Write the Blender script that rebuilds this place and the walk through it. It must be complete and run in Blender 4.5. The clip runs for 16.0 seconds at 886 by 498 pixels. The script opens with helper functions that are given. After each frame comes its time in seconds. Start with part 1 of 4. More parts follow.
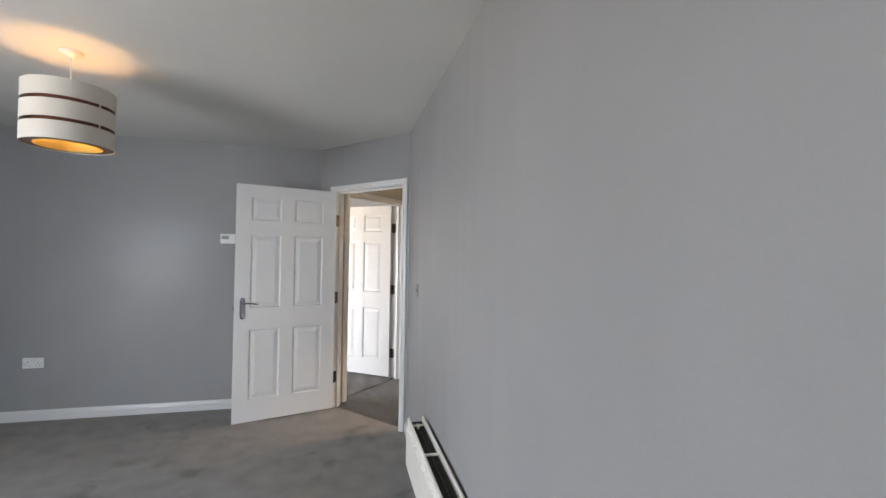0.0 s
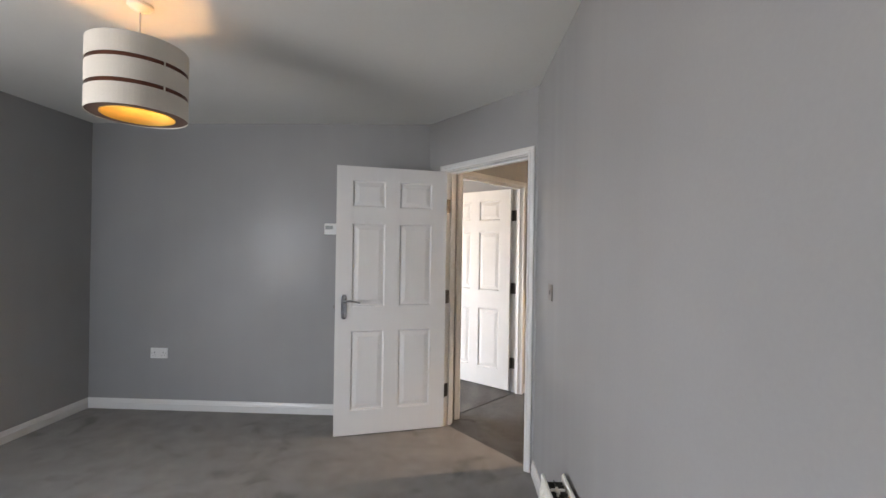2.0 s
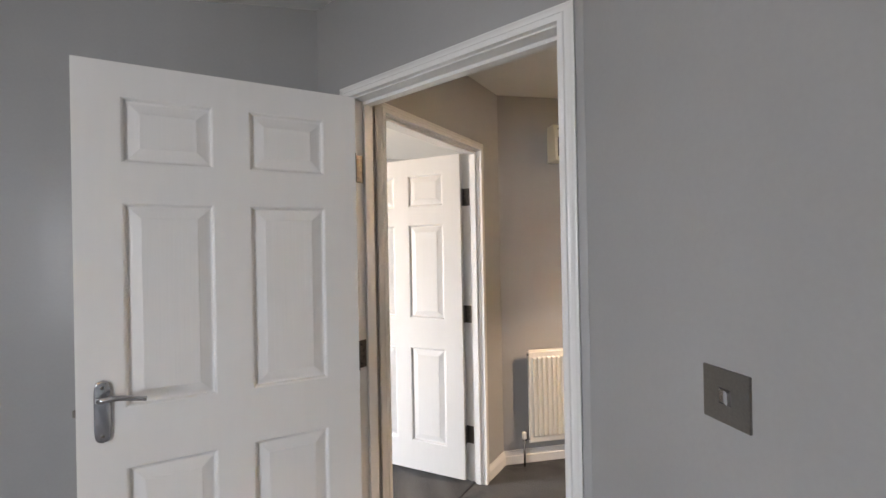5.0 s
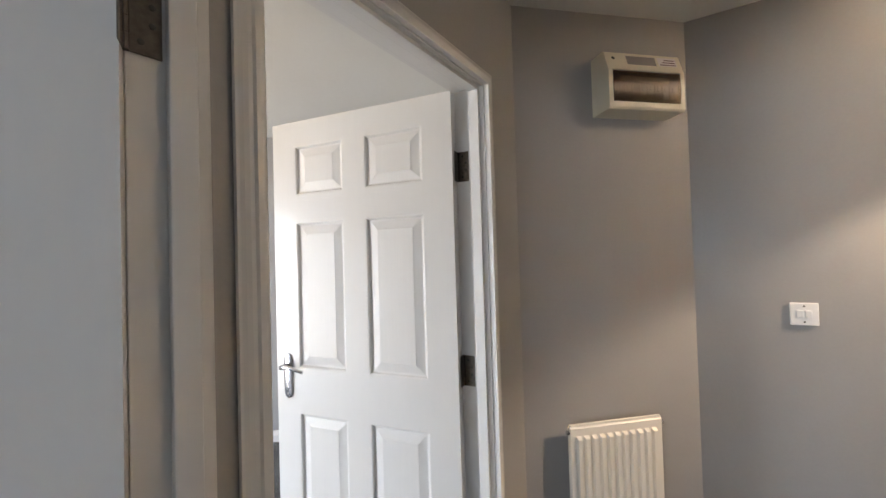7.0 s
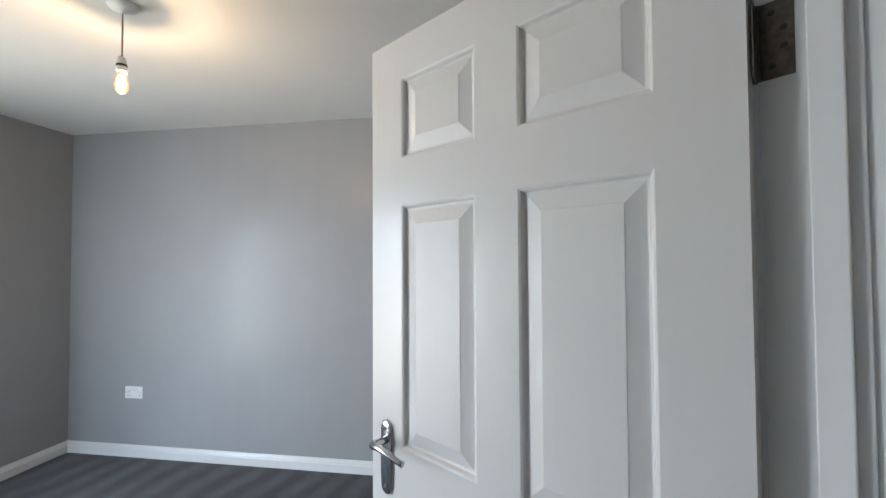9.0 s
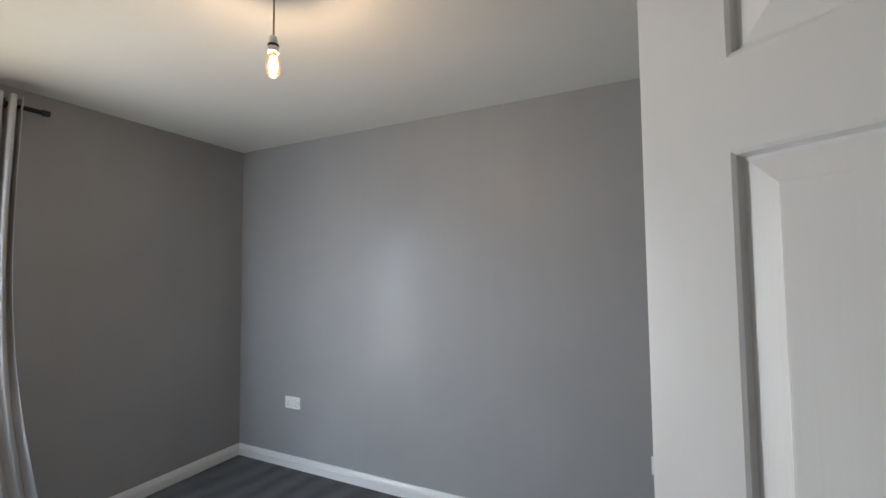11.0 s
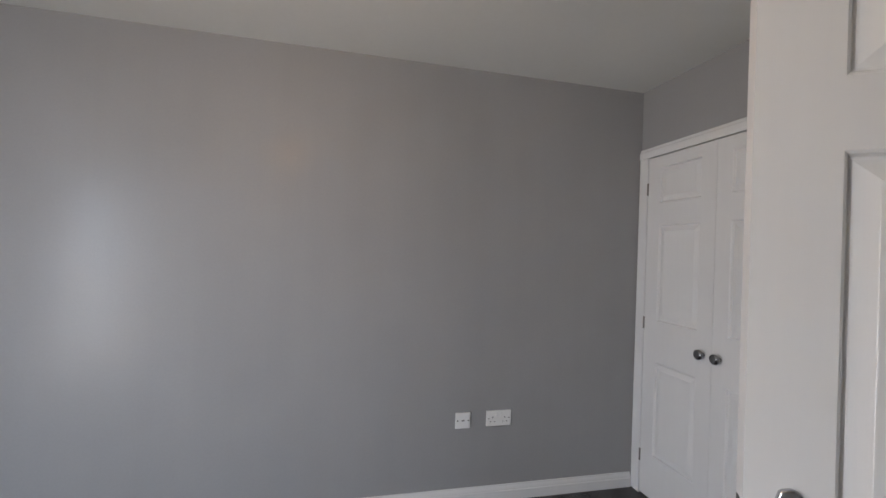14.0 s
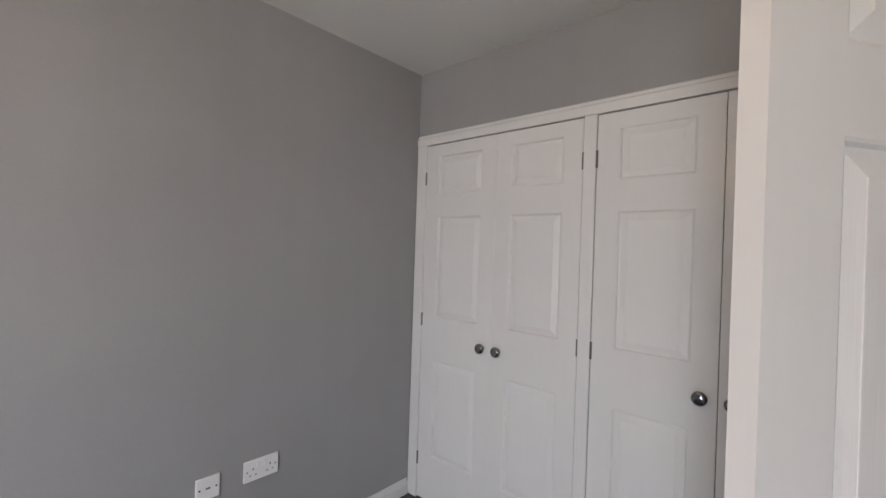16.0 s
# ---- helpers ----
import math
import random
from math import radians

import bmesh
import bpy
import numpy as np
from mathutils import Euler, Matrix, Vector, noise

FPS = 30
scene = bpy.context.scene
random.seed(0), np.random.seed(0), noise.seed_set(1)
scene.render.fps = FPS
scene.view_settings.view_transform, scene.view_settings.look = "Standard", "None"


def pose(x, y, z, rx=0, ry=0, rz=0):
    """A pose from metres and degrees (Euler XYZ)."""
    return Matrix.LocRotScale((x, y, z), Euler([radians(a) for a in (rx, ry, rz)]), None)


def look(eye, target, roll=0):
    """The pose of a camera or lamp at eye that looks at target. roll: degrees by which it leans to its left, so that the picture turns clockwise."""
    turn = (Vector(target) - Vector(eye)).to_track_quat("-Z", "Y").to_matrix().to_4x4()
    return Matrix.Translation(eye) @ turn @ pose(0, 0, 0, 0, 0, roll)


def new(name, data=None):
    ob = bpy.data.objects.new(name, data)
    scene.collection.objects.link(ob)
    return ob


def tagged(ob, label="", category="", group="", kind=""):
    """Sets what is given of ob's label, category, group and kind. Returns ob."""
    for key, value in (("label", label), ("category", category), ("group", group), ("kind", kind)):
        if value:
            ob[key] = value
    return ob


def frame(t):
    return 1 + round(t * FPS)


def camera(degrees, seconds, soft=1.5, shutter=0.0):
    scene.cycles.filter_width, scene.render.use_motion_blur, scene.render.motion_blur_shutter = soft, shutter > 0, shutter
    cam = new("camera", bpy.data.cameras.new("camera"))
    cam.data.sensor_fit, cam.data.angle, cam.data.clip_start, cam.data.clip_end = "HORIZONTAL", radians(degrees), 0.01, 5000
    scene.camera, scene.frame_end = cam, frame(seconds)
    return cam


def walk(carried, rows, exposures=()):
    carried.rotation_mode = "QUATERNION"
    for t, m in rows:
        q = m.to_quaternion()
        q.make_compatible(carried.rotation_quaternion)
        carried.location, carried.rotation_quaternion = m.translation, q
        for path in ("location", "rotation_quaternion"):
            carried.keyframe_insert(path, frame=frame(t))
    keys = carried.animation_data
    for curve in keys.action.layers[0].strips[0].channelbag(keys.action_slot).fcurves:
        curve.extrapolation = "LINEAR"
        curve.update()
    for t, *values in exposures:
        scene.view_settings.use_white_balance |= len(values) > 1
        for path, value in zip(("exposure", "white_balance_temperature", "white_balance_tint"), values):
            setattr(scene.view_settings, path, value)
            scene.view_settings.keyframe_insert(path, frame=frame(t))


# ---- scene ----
cam = camera(92.8, 16.0)
PATH = [
    (0, (-0.521, -0.344, 1.403), (-0.055, 1.601, 1.436), 0.9),
    (0.5, (-0.487, -0.225, 1.408), (-0.426, 1.774, 1.435), 1.6),
    (1, (-0.486, -0.102, 1.394), (-0.601, 1.894, 1.414), 1.3),
    (1.5, (-0.491, 0.129, 1.384), (-0.604, 2.126, 1.409), 1.3),
    (2, (-0.484, 0.38, 1.374), (-0.556, 2.379, 1.376), 0.9),
    (2.5, (-0.466, 0.663, 1.394), (-0.511, 2.663, 1.39), 1.0),
    (3, (-0.502, 0.924, 1.38), (-0.491, 2.924, 1.368), 0.9),
    (3.5, (-0.574, 1.208, 1.4), (-0.401, 3.2, 1.385), 0.3),
    (4, (-0.574, 1.486, 1.386), (-0.331, 3.471, 1.363), 0.4),
    (4.5, (-0.556, 1.77, 1.403), (-0.256, 3.748, 1.388), -0.2),
    (5, (-0.554, 2.024, 1.398), (-0.184, 3.989, 1.401), -1.1),
    (5.2, (-0.549, 2.13, 1.401), (-0.158, 4.091, 1.413), -1.5),
    (7.3, (-0.282, 3.226, 1.397), (0.126, 5.183, 1.449), -1.7),
    (7.5, (-0.264, 3.316, 1.399), (0.073, 5.287, 1.465), -1.3),
    (8, (-0.212, 3.524, 1.428), (-0.06, 5.517, 1.482), -0.3),
    (8.5, (-0.235, 3.709, 1.415), (-0.228, 5.709, 1.443), -0.1),
    (9, (-0.291, 3.885, 1.421), (-0.596, 5.861, 1.474), -0.3),
    (9.5, (-0.353, 4.002, 1.419), (-0.987, 5.898, 1.479), -0.8),
    (10, (-0.447, 4.14, 1.43), (-1.328, 5.933, 1.527), -0.1),
    (10.2, (-0.484, 4.191, 1.422), (-1.41, 5.96, 1.527), 0.4),
    (12.3, (-0.843, 4.333, 1.409), (-1.327, 6.272, 1.466), 0.0),
    (12.5, (-0.869, 4.355, 1.402), (-1.243, 6.319, 1.451), 1.0),
    (13, (-1.045, 4.374, 1.392), (-1.099, 6.372, 1.455), 1.0),
    (13.5, (-1.18, 4.396, 1.412), (-1.055, 6.391, 1.447), 2.2),
    (14, (-1.284, 4.392, 1.379), (-0.823, 6.338, 1.392), 2.0),
    (14.5, (-1.389, 4.4, 1.381), (-0.58, 6.228, 1.34), 2.2),
    (15, (-1.38, 4.508, 1.383), (-0.291, 6.185, 1.343), 2.8),
    (15.5, (-1.316, 4.708, 1.403), (-0.004, 6.218, 1.392), 2.1),
    (16, (-1.245, 4.9, 1.403), (0.255, 6.223, 1.4), 1.9),
]
walk(cam, [(t, look(eye, target, roll)) for t, eye, target, roll in PATH],
     exposures=[(0.0, 1.15, 7000, 14), (1.5, 1.05, 7250, 16), (3.0, 1.16, 7300, 16), (5.0, 1.15, 7300, 16), (7.5, 0.50, 6500, 11), (8.5, 0.28, 6200, 9),
                (9.0, 0.12, 6200, 8), (9.5, -0.06, 6400, 10), (10.0, -0.46, 6450, 10), (12.5, -0.20, 6550, 11), (13.0, -0.36, 6700, 14), (13.5, -0.48, 6750, 15), (14.5, -0.30, 6700, 15),
                (15.0, -0.20, 6700, 15), (15.5, -0.26, 6750, 15), (16.0, -0.20, 6850, 16)])

# ---------------------------------------------------------------- light
CEIL = 2.395
world = bpy.data.worlds.new("sky")
scene.world = world
world.use_nodes = True
wn = world.node_tree
sky = wn.nodes.new("ShaderNodeTexSky")
sky.sky_type = 'NISHITA'
sky.sun_disc = False
sky.sun_elevation = radians(42)
sky.sun_rotation = radians(110)
wn.links.new(sky.outputs[0], wn.nodes["Background"].inputs[0])
wn.nodes["Background"].inputs[1].default_value = 0.12

sun = new("sun", bpy.data.lights.new("sun", "SUN"))
sun.data.energy, sun.data.angle, sun.data.color = 3.0, radians(0.5), (1, 0.95, 0.88)
sun.matrix_world = look((6, -2.2, 5.8), (0, 0, 0))


def window_light(name, y0, y1, z0, z1, watts, colour, aim, spread):
    """Daylight in the opening of a window in the west wall, from one part of the outdoors."""
    lamp = new(name, bpy.data.lights.new(name, "AREA"))
    lamp.data.shape, lamp.data.size, lamp.data.size_y = 'RECTANGLE', y1 - y0, z1 - z0 - 0.1
    lamp.data.energy, lamp.data.color, lamp.data.spread = watts, colour, radians(spread)
    eye = Vector((-3.66, (y0 + y1) / 2, (z0 + z1) / 2))
    lamp.matrix_world = look(eye, eye + Vector(aim))


# the cool sky falls downwards from both sides, the sunlit ground outside throws a weaker warm light up
SKY_COOL, GROUND_WARM = (0.67, 0.82, 1.0), (1.0, 0.81, 0.54)
NORTHWARD, SOUTHWARD, STEEP, UPWARD = (0.5, 0.8, -0.35), (0.6, -0.7, -0.35), (0.75, 0.25, -0.75), (0.8, 0.35, 0.6)
W1, W2 = (-0.54, 0.90, 0.66, 1.98), (3.98, 5.08, 0.12, 2.00)     # openings: south and north edge, sill and head
for aim, spread, colour, living, bedroom in ((NORTHWARD, 145, SKY_COOL, 25, 50), (SOUTHWARD, 145, SKY_COOL, 20, 25), (STEEP, 135, SKY_COOL, 9, 18), (UPWARD, 150, GROUND_WARM, 10, 25)):
    window_light("daylight_living", *W1, living, colour, aim, spread)
    window_light("daylight_bedroom", W2[0], 4.90, W2[2], W2[3], bedroom, colour, aim, spread)


def bulb_light(name, x, y, z, watts, radius=0.03, colour=(1.0, 0.68, 0.38)):
    lamp = new(name, bpy.data.lights.new(name, "POINT"))
    lamp.data.energy, lamp.data.color, lamp.data.shadow_soft_size = watts, colour, radius
    lamp.location = (x, y, z)
    return lamp


LAMP_A = (-1.852, 2.126)
LAMP_B = (-1.72, 5.25)
LAMP_H = (1.80, 3.55)
bulb_light("bulb_light_living", *LAMP_A, 2.012, 1.6, 0.045, (1.0, 0.67, 0.38))
bulb_light("bulb_light_bedroom", *LAMP_B, 2.112, 9.5, 0.006, (1.0, 0.66, 0.38))
bulb_light("bulb_light_hall", *LAMP_H, 2.000, 60, 0.013, (1.0, 0.77, 0.57))


# ---------------------------------------------------------------- materials
def material(name, colour, rough=0.5, metal=0.0, spec=0.5):
    m = bpy.data.materials.new(name)
    m.use_nodes = True
    b = m.node_tree.nodes["Principled BSDF"]
    b.inputs["Base Color"].default_value = (*colour, 1)
    b.inputs["Roughness"].default_value = rough
    b.inputs["Metallic"].default_value = metal
    b.inputs["Specular IOR Level"].default_value = spec
    return m


def grain(m, scale, stretch=(1, 1, 1), bump=0.1, distance=0.002, tint=0.0, coarse=0.0, coarse_scale=1.2, detail=4.0, rough_vary=0.0):
    """Fine relief, colour speckle and large soft blotches on a material, in metres of the object."""
    nt = m.node_tree
    b = nt.nodes["Principled BSDF"]
    tc = nt.nodes.new("ShaderNodeTexCoord")
    mp = nt.nodes.new("ShaderNodeMapping")
    mp.inputs["Scale"].default_value = stretch
    nt.links.new(tc.outputs["Object"], mp.inputs[0])
    fine = nt.nodes.new("ShaderNodeTexNoise")
    fine.inputs["Scale"].default_value, fine.inputs["Detail"].default_value = scale, detail
    nt.links.new(mp.outputs[0], fine.inputs["Vector"])
    big = nt.nodes.new("ShaderNodeTexNoise")
    big.inputs["Scale"].default_value, big.inputs["Detail"].default_value = coarse_scale, 3.0
    nt.links.new(tc.outputs["Object"], big.inputs["Vector"])
    if bump:
        bp = nt.nodes.new("ShaderNodeBump")
        bp.inputs["Strength"].default_value, bp.inputs["Distance"].default_value = bump, distance
        nt.links.new(fine.outputs[0], bp.inputs["Height"])
        nt.links.new(bp.outputs[0], b.inputs["Normal"])
    base = tuple(b.inputs["Base Color"].default_value)
    last = None
    for source, amount in ((fine, tint), (big, coarse)):
        if not amount:
            continue
        ramp = nt.nodes.new("ShaderNodeMapRange")
        ramp.inputs["From Min"].default_value, ramp.inputs["From Max"].default_value = 0.3, 0.7
        ramp.inputs["To Min"].default_value, ramp.inputs["To Max"].default_value = 1 - amount, 1 + amount
        nt.links.new(source.outputs[0], ramp.inputs["Value"])
        mul = nt.nodes.new("ShaderNodeVectorMath")
        mul.operation = 'SCALE'
        if last is None:
            mul.inputs[0].default_value = base[:3]
        else:
            nt.links.new(last.outputs[0], mul.inputs[0])
        nt.links.new(ramp.outputs[0], mul.inputs["Scale"])
        last = mul
    if last is not None:
        nt.links.new(last.outputs[0], b.inputs["Base Color"])
    if rough_vary:
        rr = nt.nodes.new("ShaderNodeMapRange")
        rr.inputs["From Min"].default_value, rr.inputs["From Max"].default_value = 0.3, 0.7
        r0 = b.inputs["Roughness"].default_value
        rr.inputs["To Min"].default_value, rr.inputs["To Max"].default_value = r0 - rough_vary, r0 + rough_vary
        nt.links.new(big.outputs[0], rr.inputs["Value"])
        nt.links.new(rr.outputs[0], b.inputs["Roughness"])
    return m


M_WALL = grain(material("grey_wall_paint", (0.33, 0.331, 0.334), 0.55, spec=0.35), 90, bump=0.18, distance=0.002, tint=0.014, coarse=0.05)
M_WALL.node_tree.nodes["Principled BSDF"].inputs["Coat Weight"].default_value = 0.17
M_WALL.node_tree.nodes["Principled BSDF"].inputs["Coat Roughness"].default_value = 0.22


def roller_streaks(m, amount):
    """Faint upright bands that the paint roller left, as small changes of gloss and tone."""
    nt = m.node_tree
    b = nt.nodes["Principled BSDF"]
    tc = nt.nodes.new("ShaderNodeTexCoord")
    mp = nt.nodes.new("ShaderNodeMapping")
    mp.inputs["Scale"].default_value = (1, 1, 0.06)
    nt.links.new(tc.outputs["Object"], mp.inputs[0])
    n = nt.nodes.new("ShaderNodeTexNoise")
    n.inputs["Scale"].default_value, n.inputs["Detail"].default_value = 9.0, 3.0
    nt.links.new(mp.outputs[0], n.inputs["Vector"])
    rr = nt.nodes.new("ShaderNodeMapRange")
    rr.clamp = False
    r0 = b.inputs["Roughness"].default_value
    rr.inputs["From Min"].default_value, rr.inputs["From Max"].default_value = 0.3, 0.7
    rr.inputs["To Min"].default_value, rr.inputs["To Max"].default_value = r0 - amount, r0 + amount
    nt.links.new(n.outputs[0], rr.inputs["Value"])
    nt.links.new(rr.outputs[0], b.inputs["Roughness"])
    tone = nt.nodes.new("ShaderNodeMapRange")
    tone.inputs["From Min"].default_value, tone.inputs["From Max"].default_value = 0.2, 0.8
    tone.inputs["To Min"].default_value, tone.inputs["To Max"].default_value = 0.975, 1.025
    nt.links.new(n.outputs[0], tone.inputs["Value"])
    mul = nt.nodes.new("ShaderNodeVectorMath")
    mul.operation = 'SCALE'
    nt.links.new(b.inputs["Base Color"].links[0].from_socket, mul.inputs[0])
    nt.links.new(tone.outputs[0], mul.inputs["Scale"])
    nt.links.new(mul.outputs[0], b.inputs["Base Color"])


roller_streaks(M_WALL, 0.08)

M_CEIL = grain(material("white_ceiling_paint", (0.71, 0.715, 0.695), 0.75, spec=0.3), 60, bump=0.15, distance=0.002, tint=0.01, coarse=0.03)
M_GLOSS = grain(material("white_gloss_paint", (0.73, 0.73, 0.725), 0.24, spec=0.36), 40, (1, 1, 0.12), bump=0.10, distance=0.0015, tint=0.008, coarse=0.02)
M_PANEL = grain(material("white_embossed_panel", (0.73, 0.73, 0.725), 0.36, spec=0.30), 75, (1.6, 1.6, 0.05), bump=0.28, distance=0.002, tint=0.008, coarse=0.02)
M_CARPET = grain(material("grey_carpet", (0.25, 0.235, 0.227), 0.95, spec=0.15), 210, bump=0.9, distance=0.008, tint=0.34, coarse=0.14, coarse_scale=7.0, detail=6)
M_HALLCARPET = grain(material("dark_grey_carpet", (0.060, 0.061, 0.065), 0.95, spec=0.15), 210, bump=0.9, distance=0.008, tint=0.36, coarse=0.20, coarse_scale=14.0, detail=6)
M_PILE = grain(material("charcoal_carpet", (0.072, 0.073, 0.078), 0.95, spec=0.15), 210, bump=0.9, distance=0.008, tint=0.34, coarse=0.12, coarse_scale=3.0, detail=6)
M_CHROME = material("polished_chrome", (0.52, 0.53, 0.56), 0.14, 1.0)
M_STEEL = grain(material("brushed_steel", (0.22, 0.205, 0.19), 0.34, 1.0), 200, (1, 0.05, 1), bump=0.05, distance=0.0005, tint=0.06)
M_HINGE = grain(material("worn_hinge_steel", (0.07, 0.066, 0.062), 0.36, 1.0), 90, bump=0.2, distance=0.0008, tint=0.25)
M_PLATE = grain(material("tarnished_hinge_plate", (0.13, 0.12, 0.11), 0.34, 1.0), 90, bump=0.2, distance=0.0008, tint=0.25)
M_PLASTIC = grain(material("white_plastic", (0.80, 0.80, 0.79), 0.32), 20, bump=0, coarse=0.015)
M_CREAM = grain(material("cream_plastic", (0.66, 0.62, 0.50), 0.38), 20, bump=0, coarse=0.03)
M_DARK = material("black_plastic", (0.02, 0.02, 0.022), 0.45)
M_RAD = grain(material("radiator_enamel", (0.80, 0.78, 0.72), 0.30), 30, bump=0.03, distance=0.0005, coarse=0.02)
M_COPPER = material("copper_foil", (0.17, 0.075, 0.055), 0.22, 1.0)
M_RING = grain(material("matt_copper_card", (0.22, 0.135, 0.105), 0.6), 60, bump=0.05, tint=0.04)
M_GOLD = material("gold_lining", (0.95, 0.66, 0.20), 0.55, 1.0)
M_SHADE = grain(material("ivory_shade_fabric", (0.66, 0.62, 0.56), 0.85, spec=0.2), 260, bump=0.25, distance=0.001, tint=0.04, coarse=0.02)
M_CURTAIN = grain(material("silver_grey_curtain", (0.55, 0.55, 0.56), 0.85, spec=0.15), 300, (1, 1, 0.3), bump=0.15, distance=0.001, tint=0.05, coarse=0.03)
M_BRASS = material("brass", (0.60, 0.42, 0.18), 0.30, 1.0)
M_POLE = material("gunmetal_pole", (0.06, 0.058, 0.06), 0.35, 0.9)
M_FIN = grain(material("dull_grey_fin", (0.075, 0.078, 0.072), 0.6), 60, bump=0, tint=0.2)
M_UPVC = material("white_upvc", (0.82, 0.82, 0.82), 0.25)
M_GROUND = grain(material("grass_ground", (0.07, 0.10, 0.04), 0.95), 3, bump=0.3, distance=0.05, tint=0.3, coarse=0.3, coarse_scale=0.2)


def stripes(m, spacing, amount, turn):
    """Soft lengthwise bands where the pile was brushed one way and back."""
    nt = m.node_tree
    b = nt.nodes["Principled BSDF"]
    tc = nt.nodes.new("ShaderNodeTexCoord")
    mp = nt.nodes.new("ShaderNodeMapping")
    mp.inputs["Rotation"].default_value = (0, 0, radians(turn))
    nt.links.new(tc.outputs["Object"], mp.inputs[0])
    wave = nt.nodes.new("ShaderNodeTexWave")
    wave.wave_profile = 'SIN'
    wave.inputs["Scale"].default_value = 0.314 / spacing
    wave.inputs["Distortion"].default_value = 5.0
    wave.inputs["Detail"].default_value = 3.0
    wave.inputs["Detail Scale"].default_value = 0.7
    nt.links.new(mp.outputs[0], wave.inputs["Vector"])
    rng = nt.nodes.new("ShaderNodeMapRange")
    rng.inputs["To Min"].default_value, rng.inputs["To Max"].default_value = 1 - amount, 1 + amount
    nt.links.new(wave.outputs["Fac"], rng.inputs["Value"])
    mul = nt.nodes.new("ShaderNodeVectorMath")
    mul.operation = 'SCALE'
    nt.links.new(b.inputs["Base Color"].links[0].from_socket, mul.inputs[0])
    nt.links.new(rng.outputs[0], mul.inputs["Scale"])
    nt.links.new(mul.outputs[0], b.inputs["Base Color"])


stripes(M_PILE, 0.20, 0.28, 10)
for pile, amount in ((M_CARPET, 0.20), (M_HALLCARPET, 0.30), (M_PILE, 0.22)):
    soft_pile = pile.node_tree.nodes["Principled BSDF"]
    soft_pile.inputs["Sheen Weight"].default_value = amount
    soft_pile.inputs["Sheen Roughness"].default_value = 0.32



def smudges(m, scale, amount, low, high):
    """Scuffed patches where feet pressed the pile flat, darker than the rest."""
    nt = m.node_tree
    b = nt.nodes["Principled BSDF"]
    tc = nt.nodes.new("ShaderNodeTexCoord")
    n = nt.nodes.new("ShaderNodeTexNoise")
    n.inputs["Scale"].default_value, n.inputs["Detail"].default_value, n.inputs["Distortion"].default_value = scale, 4.0, 0.8
    nt.links.new(tc.outputs["Object"], n.inputs["Vector"])
    rng = nt.nodes.new("ShaderNodeMapRange")
    rng.inputs["From Min"].default_value, rng.inputs["From Max"].default_value = low, high
    rng.inputs["To Min"].default_value, rng.inputs["To Max"].default_value = 1.0, 1 - amount
    nt.links.new(n.outputs[0], rng.inputs["Value"])
    mul = nt.nodes.new("ShaderNodeVectorMath")
    mul.operation = 'SCALE'
    nt.links.new(b.inputs["Base Color"].links[0].from_socket, mul.inputs[0])
    nt.links.new(rng.outputs[0], mul.inputs["Scale"])
    nt.links.new(mul.outputs[0], b.inputs["Base Color"])


smudges(M_CARPET, 3.2, 0.34, 0.56, 0.70)
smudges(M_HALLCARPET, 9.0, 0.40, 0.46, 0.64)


def glow(name, colour, strength):
    m = material(name, colour, 0.3)
    b = m.node_tree.nodes["Principled BSDF"]
    b.inputs["Emission Color"].default_value = (*colour, 1)
    b.inputs["Emission Strength"].default_value = strength
    return m


def clear(name, colour, rough=0.03):
    m = material(name, colour, rough)
    m.node_tree.nodes["Principled BSDF"].inputs["Transmission Weight"].default_value = 1.0
    return m


M_BULB = clear("lit_bulb_glass", (1.0, 0.84, 0.60), 0.02)
M_BULB.node_tree.nodes["Principled BSDF"].inputs["Emission Color"].default_value = (1.0, 0.48, 0.16, 1)
M_BULB.node_tree.nodes["Principled BSDF"].inputs["Emission Strength"].default_value = 0.35
M_FILAMENT = glow("glowing_filament", (1.0, 0.72, 0.38), 16.0)
M_FLEX = material("tan_flex", (0.30, 0.23, 0.18), 0.6)
M_GLASS = clear("window_glass", (1, 1, 1), 0.0)
M_SMOKE = clear("smoked_plastic", (0.34, 0.22, 0.13), 0.22)
M_BREAKER = material("dull_brown_breaker", (0.13, 0.10, 0.075), 0.5)


# ---------------------------------------------------------------- mesh helpers
def part(name, bm, mat, parent=None, label="", smooth=False):
    """One mesh object from a bmesh, under a thing or a part."""
    me = bpy.data.meshes.new(name)
    bmesh.ops.recalc_face_normals(bm, faces=bm.faces)
    for f in bm.faces:
        f.smooth = smooth
    bm.to_mesh(me)
    bm.free()
    me.materials.append(mat)
    ob = new(name, me)
    if parent is not None:
        ob.parent = parent
    if label:
        tagged(ob, label)
    return ob


def thing(name, m, label, category, group="", kind=""):
    ob = new(name)
    ob.empty_display_size = 0.1
    ob.matrix_world = m
    return tagged(ob, label, category, group, kind)


def box(bm, lo, hi, bevel=0.0, seg=2):
    made = bmesh.ops.create_cube(bm, size=1.0)
    vs = made["verts"]
    for v in vs:
        v.co = [lo[i] + (v.co[i] + 0.5) * (hi[i] - lo[i]) for i in range(3)]
    if bevel:
        es = {e for v in vs for e in v.link_edges}
        bmesh.ops.bevel(bm, geom=list(es), offset=bevel, segments=seg, affect='EDGES', profile=0.5)
    return bm


